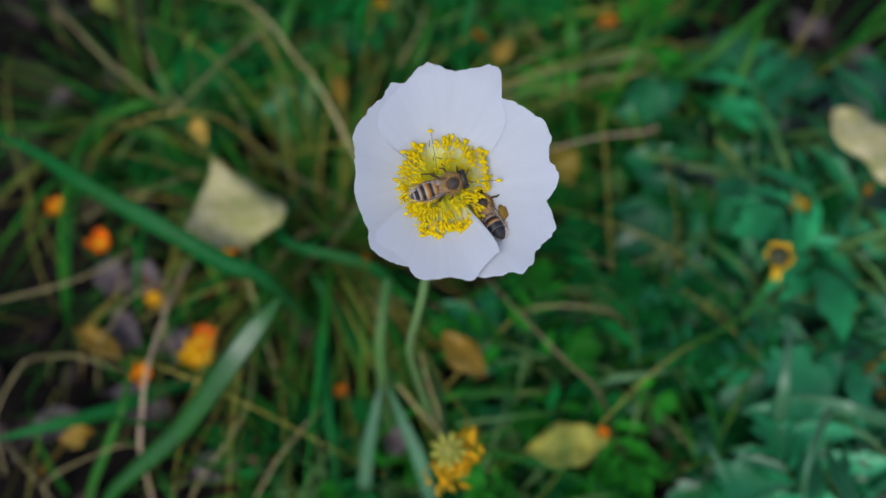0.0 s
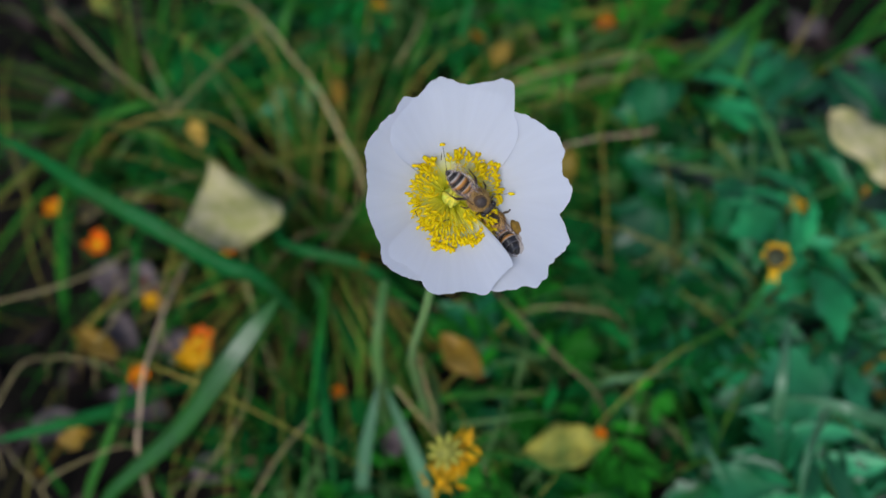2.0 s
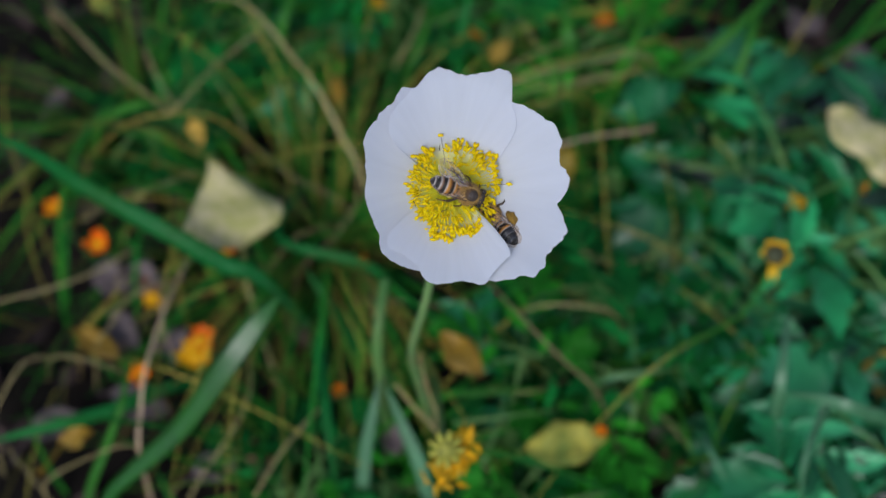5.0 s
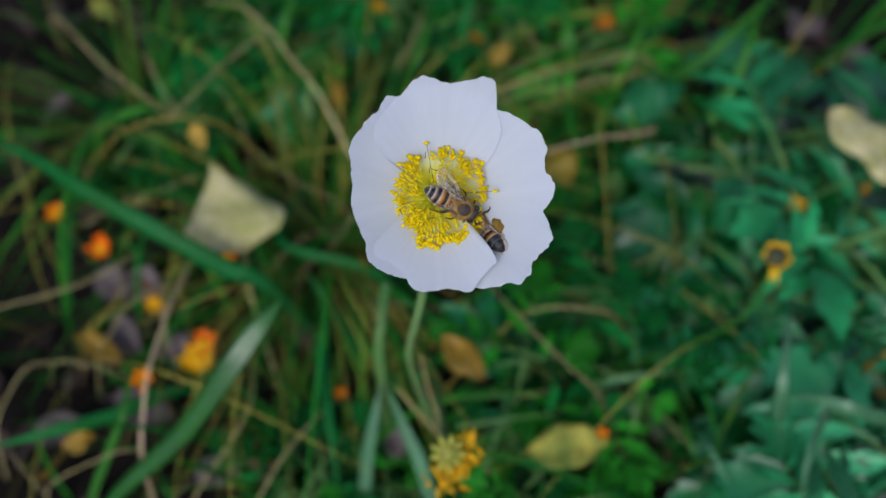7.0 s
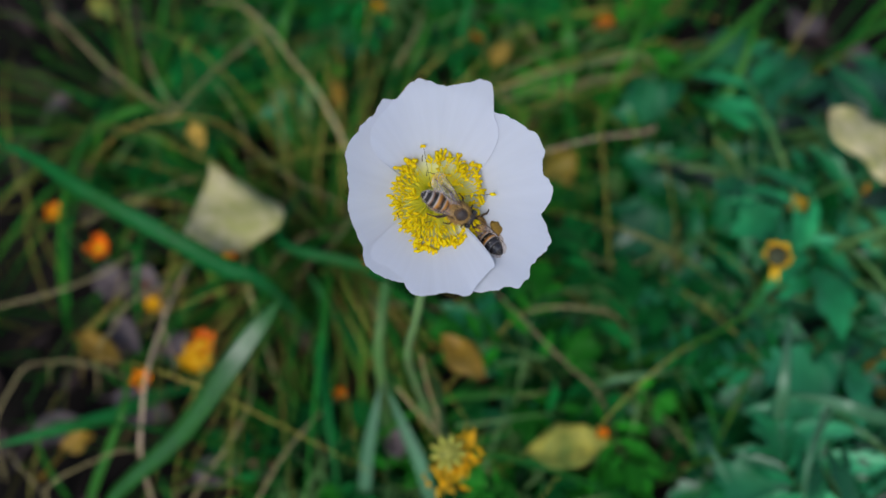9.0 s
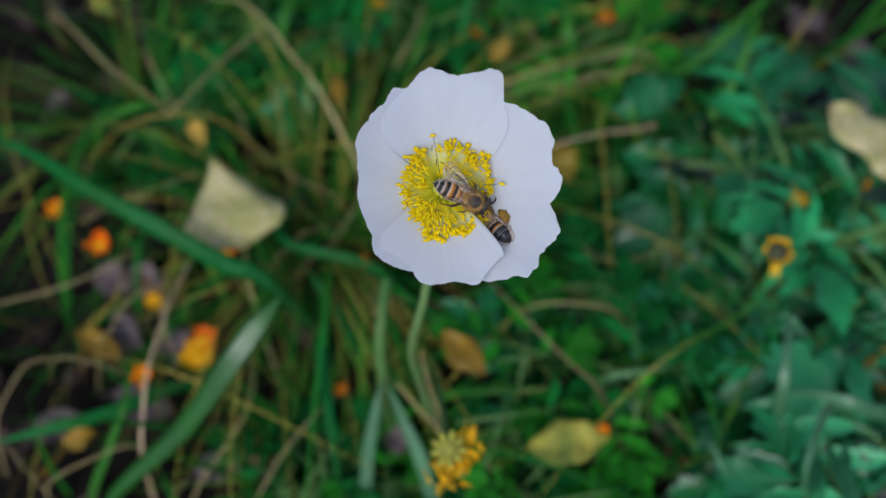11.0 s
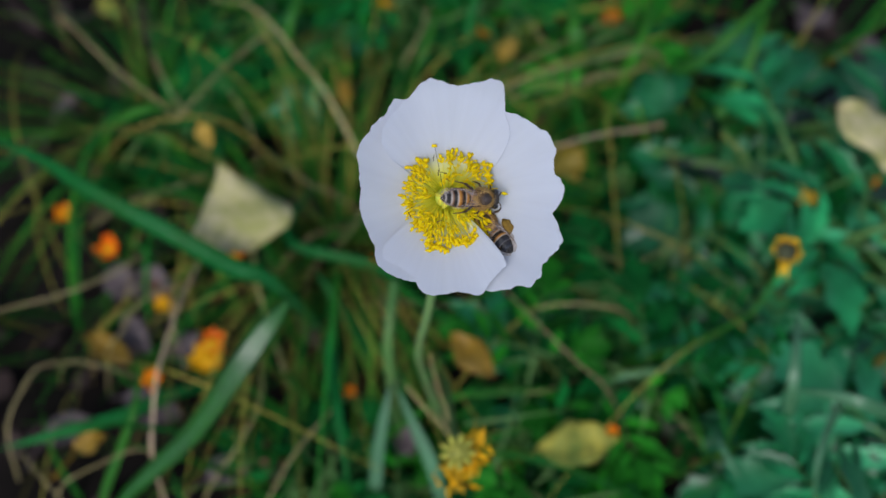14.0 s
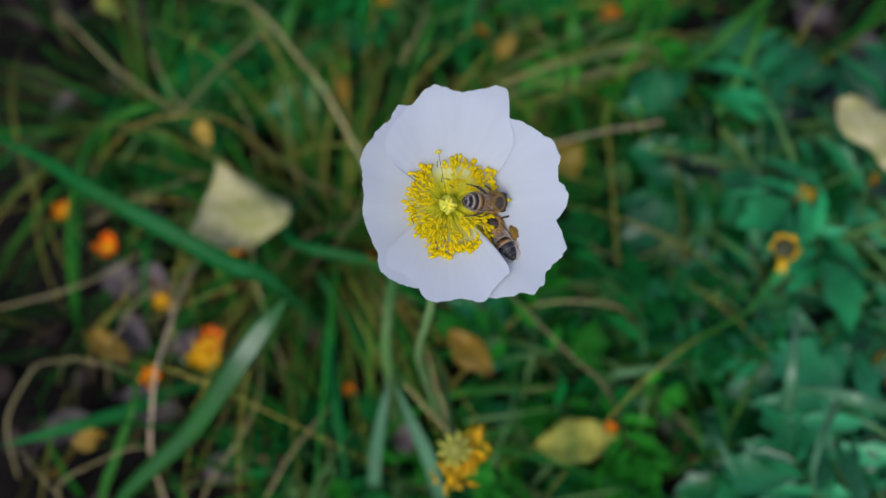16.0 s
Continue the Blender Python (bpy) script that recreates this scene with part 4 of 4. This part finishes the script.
petal("broad upper petal with a folded corner", 15, 2.620, (5.0, 6.0, 7.0, 8.0, 9.0, 10.5, 11.9, 13.4, 15.0, 16.7, 18.3, 19.5, 20.6, 21.3, 21.9, 22.6, 24.3, 26.0, 27.8, 28.3, 28.1, 27.2, 26.5, 26.0, 25.5, 25.1, 24.8, 24.9, 25.2, 25.6, 26.0, 26.4, 26.1, 25.7, 24.9, 24.0, 23.5, 23.1, 22.6, 22.3, 22.0, 21.7, 21.4, 21.0, 20.6, 20.0, 19.2, 18.3, 16.6, 14.4, 6.8), 11.6, 1.9, (-2.2, 1.8), 12, over=0.08)
petal("cupped front petal", 208, 2.732, (5.0, 8.9, 12.8, 16.6, 18.2, 18.8, 19.0, 18.7, 18.5, 18.3, 18.1, 18.2, 18.4, 18.6, 18.8, 19.4, 20.3, 21.2, 21.5, 21.5, 21.5, 21.3, 21.1, 20.9, 20.8, 20.7, 21.0, 21.4, 21.9, 22.5, 22.4, 21.7, 21.1, 20.7, 20.3, 20.0, 19.8, 19.6, 19.4, 17.4, 12.0, 5.0), 11.7, 1.2, (0.0, 5.6), 17, over=0.1)


# the boss of stamens sits a little off the middle of the petals
BOSS = BLOOM_SPACE @ Matrix.Translation((-0.0002, -0.0001, 0))
# tufts of stamens: bearing, reach in mm, how many
TUFTS = ((6, 10.2, 4), (354, 9.8, 3), (22, 10.8, 4), (34, 11.0, 4), (45, 9.4, 5), (57, 9.8, 4), (75, 10.0, 5), (84, 9.0, 3), (122, 9.6, 3), (130, 9.4, 6),
         (138, 8.6, 5), (153, 8.0, 3), (172, 8.4, 4), (180, 7.6, 3), (203, 8.6, 4), (214, 7.8, 4), (227, 8.6, 5), (238, 8.6, 4), (249, 10.2, 6), (263, 9.8, 5),
         (273, 10.4, 5), (286, 9.8, 5), (299, 10.6, 5), (311, 10.6, 6), (319, 11.4, 7), (329, 10.8, 6), (340, 9.4, 3))


def stamen_mesh(reach, seed):
    """A thin filament along +x that ends in an anther of ragged, pollen-covered flakes."""
    rnd = random.Random(seed)
    top = 8.6 - 0.26 * reach + rnd.uniform(-0.5, 0.5)
    path = spline([(1.5, 0, 0.4), (reach * 0.5, rnd.uniform(-0.5, 0.5), top * 0.66 + 0.4), (reach, rnd.uniform(-0.4, 0.4), top)], 4)
    V, F, U = sweep([p * MM for p in path], lambda t: (0.0001 - 0.00003 * t, 0.0001 - 0.00003 * t, 0))
    F, nf = list(F), len(F)
    for q in range(rnd.choice((3, 4, 4, 5))):
        big = 1.0 if q == 0 else rnd.uniform(0.5, 0.9)
        bl = blob("anther", (0.00002 * seed, 0.00003 * q, 0), (0.0006 * big, 0.00029 * big, 0.0002 * big), M_ANTHER, 1.4, 2.4, 7, 6)
        back = Vector((rnd.uniform(-1.5, 0.2), rnd.uniform(-0.55, 0.55), rnd.uniform(-0.15, 0.35))) * (MM if q else 0)
        A = Matrix.Translation(path[-1] * MM + back) @ pose(0, 0, 0, rnd.uniform(-40, 40), rnd.uniform(-25, 25), rnd.gauss(0, 32))
        m0 = len(V)
        V += [A @ vv.co for vv in bl.vertices]
        F += [tuple(m0 + i for i in p.vertices) for p in bl.polygons]
        U += [(0.5, 1.0)] * len(bl.vertices)
        bpy.data.meshes.remove(bl)
    return mesh("stamen", V, F, [M_STAMEN, M_ANTHER], U, face_mats=[0] * nf + [1] * (len(F) - nf))


def build_stamens():
    rnd = random.Random(21)
    bins = {r: [stamen_mesh(r, 10 * r + k) for k in range(3)] for r in range(4, 12)}

    def put(reach, az):
        b = max(4, min(11, round(reach)))
        part("stamen", rnd.choice(bins[b]), poppy, m=BOSS @ pose(0, 0, 0, rnd.uniform(-10, 10), rnd.uniform(-4, 4), az) @ Matrix.Scale(reach / b, 4))

    for az, reach, n in TUFTS:
        for i in range(n):
            put(0.9 * reach - abs(rnd.gauss(0, 0.7)), az + rnd.gauss(0, 2.2))
    # shorter ones fill the boss, most of them on its lower side
    for i in range(28):
        put(rnd.uniform(4.8, 7.8), rnd.gauss(245, 48))
    for i in range(26):
        put(rnd.uniform(3.0, 6.4), 360 * i * 0.618034 % 360)
    # long stray stamens on dark withered filaments
    for az, L in ((100, 11.4), (252, 11.6), (4, 12.6), (139, 10.3)):
        c, s = math.cos(radians(az)), math.sin(radians(az))
        v, f, u = sweep(spline([Vector((c * 2, s * 2, 2)) * MM, Vector((c * L * 0.6, s * L * 0.6, 5.2)) * MM, Vector((c * L, s * L, 6.8)) * MM], 5), lambda t: (0.00005, 0.00005, 0))
        ob = part("stamen", mesh("stamen", v, f, M_DRYANTHER, u), poppy, "long stray stamen", BOSS)
        part("anther", blob("anther", Vector((c * L, s * L, 6.8)) * MM, (0.00065, 0.0004, 0.0003), M_ANTHER, 0.7, 2.5, 8, 6), ob)
    # dark withered tips among the others
    for i in range(9):
        az, r = rnd.uniform(0, 360), rnd.uniform(3, 8.5)
        part("stamen", tube("stamen", [(0, 0, 0), (0.0006, 0.0002, 0.0003), (0.0013, 0.0003, 0.0002)], 0.0001, 0.00006, M_DRYANTHER, 3), poppy, "withered dark filament tip",
             BOSS @ pose(r * math.cos(radians(az)) * MM, r * math.sin(radians(az)) * MM, (8.4 - 0.2 * r) * MM, 0, 0, rnd.uniform(0, 360)))


build_stamens()


def build_pistil():
    # ribbed capsule under a lumpy star of stigma rays
    base = part("pistil", blob("pistil", (0, 0, 0.0030), (0.0021, 0.0021, 0.0038), M_PISTIL, 0.1, 4, 16, 10), poppy, "green seed capsule", BOSS)
    rnd = random.Random(9)
    for i in range(7):
        r = rnd.uniform(0.0013, 0.0023)
        part("stigma_ray", tube("stigma_ray", [(0, 0, 0.0070), (r * 0.5, rnd.uniform(-0.0005, 0.0005), 0.0076), (r, rnd.uniform(-0.0007, 0.0007), 0.0066)], 0.00038, 0.0005, M_STIGMA, 3, 0.7), base, "yellow stigma lobe", pose(0, 0, 0, 0, 0, 51 * i + rnd.uniform(-16, 16)))


build_pistil()
part("speck", blob("speck", (0.0152, -0.0175, 0.0088), (0.00035, 0.0002, 0.0002), M_DRYANTHER, 0.3, 3, 7, 5), poppy, "tiny dark speck", BLOOM_SPACE)
stem_pts = [(12, 155, -4), (9, 155, 8), (5, 156.5, 30), (0, 158, 70), (-1, 153.5, 105), (2, 151.5, 135), (4, 152.5, 152), (6, 155, 180), (8.2, 153.8, 203.3), (8.2, 148.6, 211.8)]
stem_pts = [Vector(p) * MM - STEM_FOOT for p in stem_pts]
part("stem", tube("stem", stem_pts, 0.0014, 0.0011, M_STEM, 8), poppy, "slender hairy green stem")
part("receptacle", blob("receptacle", (0, 0, -0.0005), (0.0026, 0.0026, 0.0018), M_STEM, 0.1, 3), poppy, "", BLOOM_SPACE)


def build_hairs():
    # fine hairs along the stem
    rnd = random.Random(4)
    path = spline(stem_pts, 12)
    verts, faces = [], []
    for _ in range(500):
        i = rnd.randrange(len(path) - 1)
        p = path[i].lerp(path[i + 1], rnd.random())
        d = Vector((rnd.uniform(-1, 1), rnd.uniform(-1, 1), rnd.uniform(-0.2, 0.6))).normalized()
        s = d.orthogonal().normalized() * 0.00006
        n0 = len(verts)
        verts += [p + s, p - s, p + d.cross(s).normalized() * 0.00006, p + d * 0.0028]
        faces += [(n0, n0 + 1, n0 + 3), (n0 + 1, n0 + 2, n0 + 3), (n0 + 2, n0, n0 + 3)]
    tagged(part("stem_hair", mesh("stem_hair", verts, faces, M_STEM), poppy), kind="stuff")


build_hairs()


# ---- the bees ----
def wing_mesh(L, W, side):
    """A bee's wing from the origin along -x: a nearly straight leading edge on its outer side, a broad rounded trailing edge."""
    nx, nc = 16, 7
    verts, faces = [], []
    for i in range(nx + 1):
        s = i / nx
        lead = W * (0.10 + 0.28 * math.sin(math.pi * s * 0.5)) * (1 if s < 0.8 else math.sqrt(max(0.0, 1 - ((s - 0.8) / 0.2) ** 2)))
        trail = -W * (0.06 + 0.66 * math.sin(math.pi * min(1.0, s * 0.72)) ** 1.3) * (1 if s < 0.72 else math.sqrt(max(0.0, 1 - ((s - 0.72) / 0.28) ** 2)))
        for c in range(nc):
            y = trail + (lead - trail) * c / (nc - 1)
            verts.append((-L * s, side * y, 0.00012 * math.sin(s * 9 + c) + 0.0002 * math.sin(c * 1.1)))
    for i in range(nx):
        for j in range(nc - 1):
            a = i * nc + j
            faces.append((a, a + nc, a + nc + 1, a + 1))
    return verts, faces


def add_fur(name, parent, centre, radii, count, length, seed, top=-0.6, m=None, gap=None):
    """Short tapered hairs on a rounded body, none where gap(d) is true."""
    rnd = random.Random(seed)
    verts, faces = [], []
    while len(faces) < count * 3:
        d = Vector((rnd.gauss(0, 1), rnd.gauss(0, 1), rnd.gauss(0, 1))).normalized()
        if d.z < top or (gap and gap(d)):
            continue
        p = Vector(centre) + Vector((d.x * radii[0], d.y * radii[1], d.z * radii[2])) * 0.97
        n = (d + Vector((rnd.uniform(-0.45, 0.45) - 0.25, rnd.uniform(-0.45, 0.45), rnd.uniform(-0.2, 0.4)))).normalized()
        s = n.orthogonal().normalized()
        b = n.cross(s)
        w, n0 = 0.00003, len(verts)
        verts += [p + s * w, p - s * w * 0.5 + b * w, p - s * w * 0.5 - b * w, p + n * length * rnd.uniform(0.5, 1.2)]
        faces += [(n0, n0 + 1, n0 + 3), (n0 + 1, n0 + 2, n0 + 3), (n0 + 2, n0, n0 + 3)]
    tagged(part(name, mesh(name, verts, faces, m or M_FUR), parent), kind="stuff")


def plated(s):
    """Girth of a bee's abdomen along its length: a pointed tail, and the small steps of its overlapping plates."""
    g = (1 - 0.06 * s) * (1.0 if s > -0.1 else max(0.25, 1 + 0.42 * (s + 0.1)))
    return g * (1 + 0.035 * (((s + 1) * 3.1) % 1.0 - 0.5))


def bee(label, pollen, seed, wing_open, drop=0.0):
    """A honeybee 13 mm long, head towards +x, back towards +z, the middle of its length at its origin."""
    root = thing("honeybee", label, "bee", Matrix.Identity(4), "honeybees")
    k = 1.1 * MM
    wings = {}
    abd = part("abdomen", blob("abdomen", (0, 0, 0), (3.55 * k, 1.85 * k, 1.7 * k), M_ABDOMEN_DARK if pollen else M_ABDOMEN, 0, 1, 24, 44, 1, plated), root, "abdomen banded black, grey and amber", pose(-2.75 * k, 0, -0.25 * k, 0, 4 + drop, 0))
    add_fur("abdomen_fur", abd, (0.9 * k, 0, 0), (2.5 * k, 1.76 * k, 1.64 * k), 450, 0.00045, seed + 1, -0.3)
    th = part("thorax", blob("thorax", (2.0 * k, 0, 0.15 * k), (1.95 * k, 1.8 * k, 1.6 * k), M_THORAX, 0.05, 3), root, "dark thorax ringed with tawny fur")
    add_fur("thorax_fur", th, (2.0 * k, 0, 0.1 * k), (1.95 * k, 1.8 * k, 1.5 * k), 5200, 0.00085, seed, -0.6, None, lambda d: (d.x - 0.12) ** 2 + d.y ** 2 < 0.4 and d.z > 0)
    add_fur("thorax_fur", th, (2.0 * k, 0, 0.1 * k), (1.9 * k, 1.75 * k, 1.52 * k), 500, 0.00035, seed + 5, 0.6, M_SCUTUM_FUR)
    part("scutum", blob("scutum", (2.25 * k, 0, 0.85 * k), (1.4 * k, 1.32 * k, 1.0 * k), M_SCUTUM, 0.04, 3), th, "bald dark brown plate on the back")
    hd = part("head", blob("head", (4.45 * k, 0, -0.3 * k), (0.95 * k, 1.75 * k, 1.35 * k), M_HEAD, 0.04, 3), root, "black head")
    add_fur("head_fur", hd, (4.3 * k, 0, -0.35 * k), (0.85 * k, 1.1 * k, 1.25 * k), 320, 0.0005, seed + 3, -0.2)
    for s in (1, -1):
        part("eye", blob("eye", (4.6 * k, 1.4 * s * k, -0.2 * k), (0.7 * k, 0.55 * k, 1.0 * k), M_EYE), hd)
        part("antenna", tube("antenna", [(5.0 * k, 0.35 * s * k, -0.2 * k), (5.5 * k, 0.8 * s * k, 0.0), (6.1 * k, 1.3 * s * k, -1.0 * k)], 0.00012, 0.00013, M_LEG, 4), hd)
        # fore and hind wing, folded back over the abdomen
        wv, wf = wing_mesh(8.3 * k, 3.1 * k, s)
        fw = wings[s] = part("forewing", mesh("forewing", wv, wf, M_WING), root, "clear brownish wing", pose(1.7 * k, 1.3 * s * k, 1.2 * k, 9 * s, -5, -s * wing_open))
        for line in ([(0, 0.12, 0.05), (-3.6, 0.85, 0.2), (-6.4, 1.0, 0.1)], [(0, 0, 0.08), (-3.5, 0.1, 0.3), (-6.0, -0.1, 0.1)], [(-0.4, -0.1, 0.08), (-3.0, -0.9, 0.3), (-5.0, -1.3, 0.1)], [(-3.4, 0.8, 0.22), (-3.8, -0.2, 0.3), (-4.3, -1.1, 0.2)]):
            part("wing_vein", tube("wing_vein", [(x * k, y * s * k, z * 0.3 * k + 0.00008) for x, y, z in line], 0.00011 if line[2][1] > 0.9 else 0.00005, 0.00004, M_VEIN, 5), fw)
        wv, wf = wing_mesh(5.6 * k, 2.2 * k, s)
        part("hindwing", mesh("hindwing", wv, wf, M_WING), root, "clear hind wing", pose(0.9 * k, 1.35 * s * k, 0.95 * k, 12 * s, -5, -s * (wing_open + 8)))
        for n, (x0, x1, x2, reach) in enumerate(((3.2, 4.2, 4.4, 2.1), (2.0, 1.8, 0.9, 2.8), (0.9, -0.9, -2.8, 2.7))):
            if pollen and s < 0 and n == 1:
                # a middle leg held out and up beside the body
                leg = part("leg", tube("leg", [(2.0 * k, -0.9 * k, -0.6 * k), (2.3 * k, -2.3 * k, 0.7 * k), (1.9 * k, -3.2 * k, 1.0 * k)], 0.00026, 0.00024, M_LEG, 5), root)
                part("foot", tube("foot", [(1.9 * k, -3.2 * k, 1.0 * k), (2.2 * k, -3.9 * k, 0.7 * k), (2.9 * k, -4.3 * k, 0.2 * k)], 0.0002, 0.0001, M_LEG, 4), leg)
                continue
            leg = part("leg", tube("leg", [(x0 * k, 0.9 * s * k, -0.9 * k), ((x0 + x1) / 2 * k, reach * 0.65 * s * k, -0.5 * k), (x1 * k, reach * s * k, -1.8 * k)], 0.00026, 0.00032 if n == 2 else 0.0002, M_LEG, 4), root)
            part("foot", tube("foot", [(x1 * k, reach * s * k, -1.8 * k), ((x1 + x2) / 2 * k, (reach + 0.25) * s * k, -2.4 * k), (x2 * k, (reach + 0.4) * s * k, -3.0 * k)], 0.00019, 0.00009, M_LEG, 4), leg)
        if pollen and s < 0:
            part("pollen_load", blob("pollen_load", (0, 0, 0), (1.55 * k, 1.0 * k, 1.05 * k), M_POLLEN, 0.3, 2.2, 20, 14), root, "brown-yellow lump of pollen on the hind leg", pose(-1.5 * k, 2.7 * s * k, 0.35 * k, 0, 0, 14 * s))
            leg = part("leg", tube("leg", [(-1.9 * k, -2.6 * k, -0.2 * k), (-3.2 * k, -3.2 * k, -0.2 * k), (-4.3 * k, -3.9 * k, -0.9 * k)], 0.00024, 0.00013, M_LEG, 5), root)
            part("foot", tube("foot", [(-4.3 * k, -3.9 * k, -0.9 * k), (-4.8 * k, -4.4 * k, -1.2 * k), (-4.9 * k, -4.9 * k, -1.6 * k)], 0.00013, 0.00007, M_LEG, 4), leg)
    return root, wings


bee_a, wings_a = bee("brown and black honeybee walking over the yellow stamens", False, 31, -9)
bee_b, wings_b = bee("honeybee with brown pollen load, head among the stamens", True, 41, -5, 6)


# ---- what moves: the poppy sways on its foot, the bees go with it and walk on it ----
def motions():
    sway = [
        (0, 0.395, -0.197, -0.005),
        (0.2, 0.423, -0.145, 0.065),
        (0.4, 0.719, 0.408, 0.820),
        (0.5, 0.740, 0.447, 0.873),
        (1, 1.125, 0.635, 1.183),
        (1.5, 1.215, 0.173, 0.696),
        (2, 1.123, 0.677, 0.865),
        (2.5, 0.642, 1.075, 0.793),
        (3, 0.095, 0.053, -0.108),
        (3.5, 0.578, -0.302, 0.361),
        (4, 1.097, 0.647, 1.241),
        (6.5, -0.334, 0.071, -0.422),
        (7, 0.784, -0.157, 0.426),
        (7.5, 1.185, -0.090, 0.935),
        (8, 0.000, -0.000, 0.000),
        (8.5, 0.242, -0.269, -0.004),
        (9, 1.134, -0.349, 0.701),
        (11.5, 0.636, 0.249, 0.470),
        (12, 0.897, 0.065, 0.541),
        (12.5, 1.535, -0.348, 0.534),
        (13, 1.287, 0.058, 0.829),
        (13.5, 0.852, 0.226, 0.713),
        (14, 0.882, -0.080, 0.528),
        (14.5, 1.549, -0.102, 0.812),
        (15, 1.174, 0.513, 0.688),
        (15.5, 0.564, 0.615, 0.390),
        (16, 1.395, 0.416, 0.391),
    ]
    pose_of = {t: Matrix.Translation(STEM_FOOT) @ pose(0, 0, 0, rx, ry, rz) for t, rx, ry, rz in sway}
    walk(poppy, [(t, pose_of[t]) for t, *_ in sway])
    # seconds; place on the bloom in mm; heading; how far the head is down
    steps_a = [
        (0, 0.1, -0.6, 11.5, 19, 5, 6),
        (0.2, 0.9, -0.5, 11.5, -2, 4, 0),
        (0.4, 2.4, 0.2, 11.5, -40, 6, 0),
        (0.5, 2.7, -0.1, 11.5, -23, 0, 0),
        (1, 2.9, -0.1, 11.5, -49, 15, 0),
        (1.5, 3.7, 0.8, 11.5, -53, 17, 0),
        (2, 3.6, 1.1, 11.5, -42, 10, 0),
        (2.5, 1.8, 0.7, 11.5, -35, 17, 0),
        (3, 0.9, 0.3, 11.5, -47, 27, 0),
        (3.5, 2.2, 0.0, 11.5, -23, 22, 0),
        (4, 1.3, 0.0, 11.5, -17, 22, 0),
        (6.5, 3.5, -1.6, 11.5, -28, 10, 0),
        (7, 3.3, -1.6, 11.5, -29, 14, 0),
        (7.5, 3.1, -1.4, 11.5, -25, 14, 0),
        (8, 3.3, -1.5, 11.5, -28, 0, 0),
        (8.5, 2.7, -1.2, 11.5, -21, 16, 0),
        (9, 3.2, -1.8, 11.5, -29, 12, 0),
        (11.5, 4.0, -1.6, 11.5, -25, 10, 0),
        (12, 3.7, -1.9, 11.5, -32, 14, 0),
        (12.5, 4.5, -2.2, 11.5, -30, 14, 0),
        (13, 4.5, -2.2, 11.5, -31, 10, 0),
        (13.5, 4.1, -0.5, 11.0, -7, 16, 0),
        (14, 5.5, 0.0, 11.0, -3, 16, 0),
        (14.5, 6.6, -0.1, 11.0, 11, 20, 0),
        (15, 6.7, -0.5, 10.0, 4, 30, 0),
        (15.5, 5.4, -0.2, 10.0, -22, 32, 0),
        (16, 7.7, 0.6, 10.0, -5, 42, 0),
    ]
    walk(bee_a, [(t, pose_of[t] @ BLOOM_SPACE @ pose(x * MM, y * MM, z * MM, roll, pitch, heading)) for t, x, y, z, heading, pitch, roll in steps_a])
    steps_b = [
        (0, 10.2, -6.5, 5.2, 122, 24),
        (0.2, 10.2, -6.5, 5.2, 122, 24),
        (0.4, 10.2, -6.6, 5.2, 123, 24),
        (0.5, 10.2, -6.6, 5.2, 123, 24),
        (1, 10.3, -6.8, 5.2, 124, 24),
        (1.5, 10.3, -7.0, 5.2, 125, 24),
        (2, 10.3, -7.1, 5.2, 126, 24),
        (2.5, 10.4, -7.3, 5.2, 127, 24),
        (3, 10.4, -7.4, 5.2, 128, 24),
        (3.5, 10.3, -7.5, 5.2, 129, 24),
        (4, 10.2, -7.5, 5.2, 130, 24),
        (6.5, 9.9, -7.7, 5.2, 134, 24),
        (7, 9.9, -7.7, 5.2, 134, 24),
        (7.5, 9.9, -7.7, 5.2, 134, 24),
        (8, 10.0, -7.6, 5.2, 133, 24),
        (8.5, 10.0, -7.5, 5.2, 133, 24),
        (9, 10.0, -7.5, 5.2, 133, 24),
        (11.5, 9.8, -7.3, 5.2, 135, 24),
        (12, 9.7, -7.4, 5.2, 135, 24),
        (12.5, 9.7, -7.3, 5.2, 134, 24),
        (13, 9.8, -7.3, 5.2, 133, 24),
        (13.5, 9.8, -7.3, 5.2, 132, 24),
        (14, 9.9, -7.1, 5.2, 130, 24),
        (14.5, 10.1, -7.0, 5.2, 127, 24),
        (15, 10.2, -6.9, 5.2, 126, 24),
        (15.5, 10.3, -6.9, 5.2, 124, 24),
        (16, 10.5, -6.7, 5.2, 121, 24),
    ]
    # the wing that the walking bee holds off its body
    spread = [(0, -4), (2.5, 8), (3.0, 22), (3.5, 20), (4.0, 20), (6.5, 26), (8, 26), (9, 24), (11.5, 22), (12.5, 20), (13.5, 2), (14.5, -6), (16, -8)]
    root_at = 1.1 * MM
    walk(wings_a[1], [(t, pose(1.7 * root_at, 1.3 * root_at, 1.2 * root_at, 9, -5, -a)) for t, a in spread])
    walk(bee_b, [(t, pose_of[t] @ BLOOM_SPACE @ pose(x * MM, y * MM, z * MM, 6, pitch, heading)) for t, x, y, z, heading, pitch in steps_b])


motions()
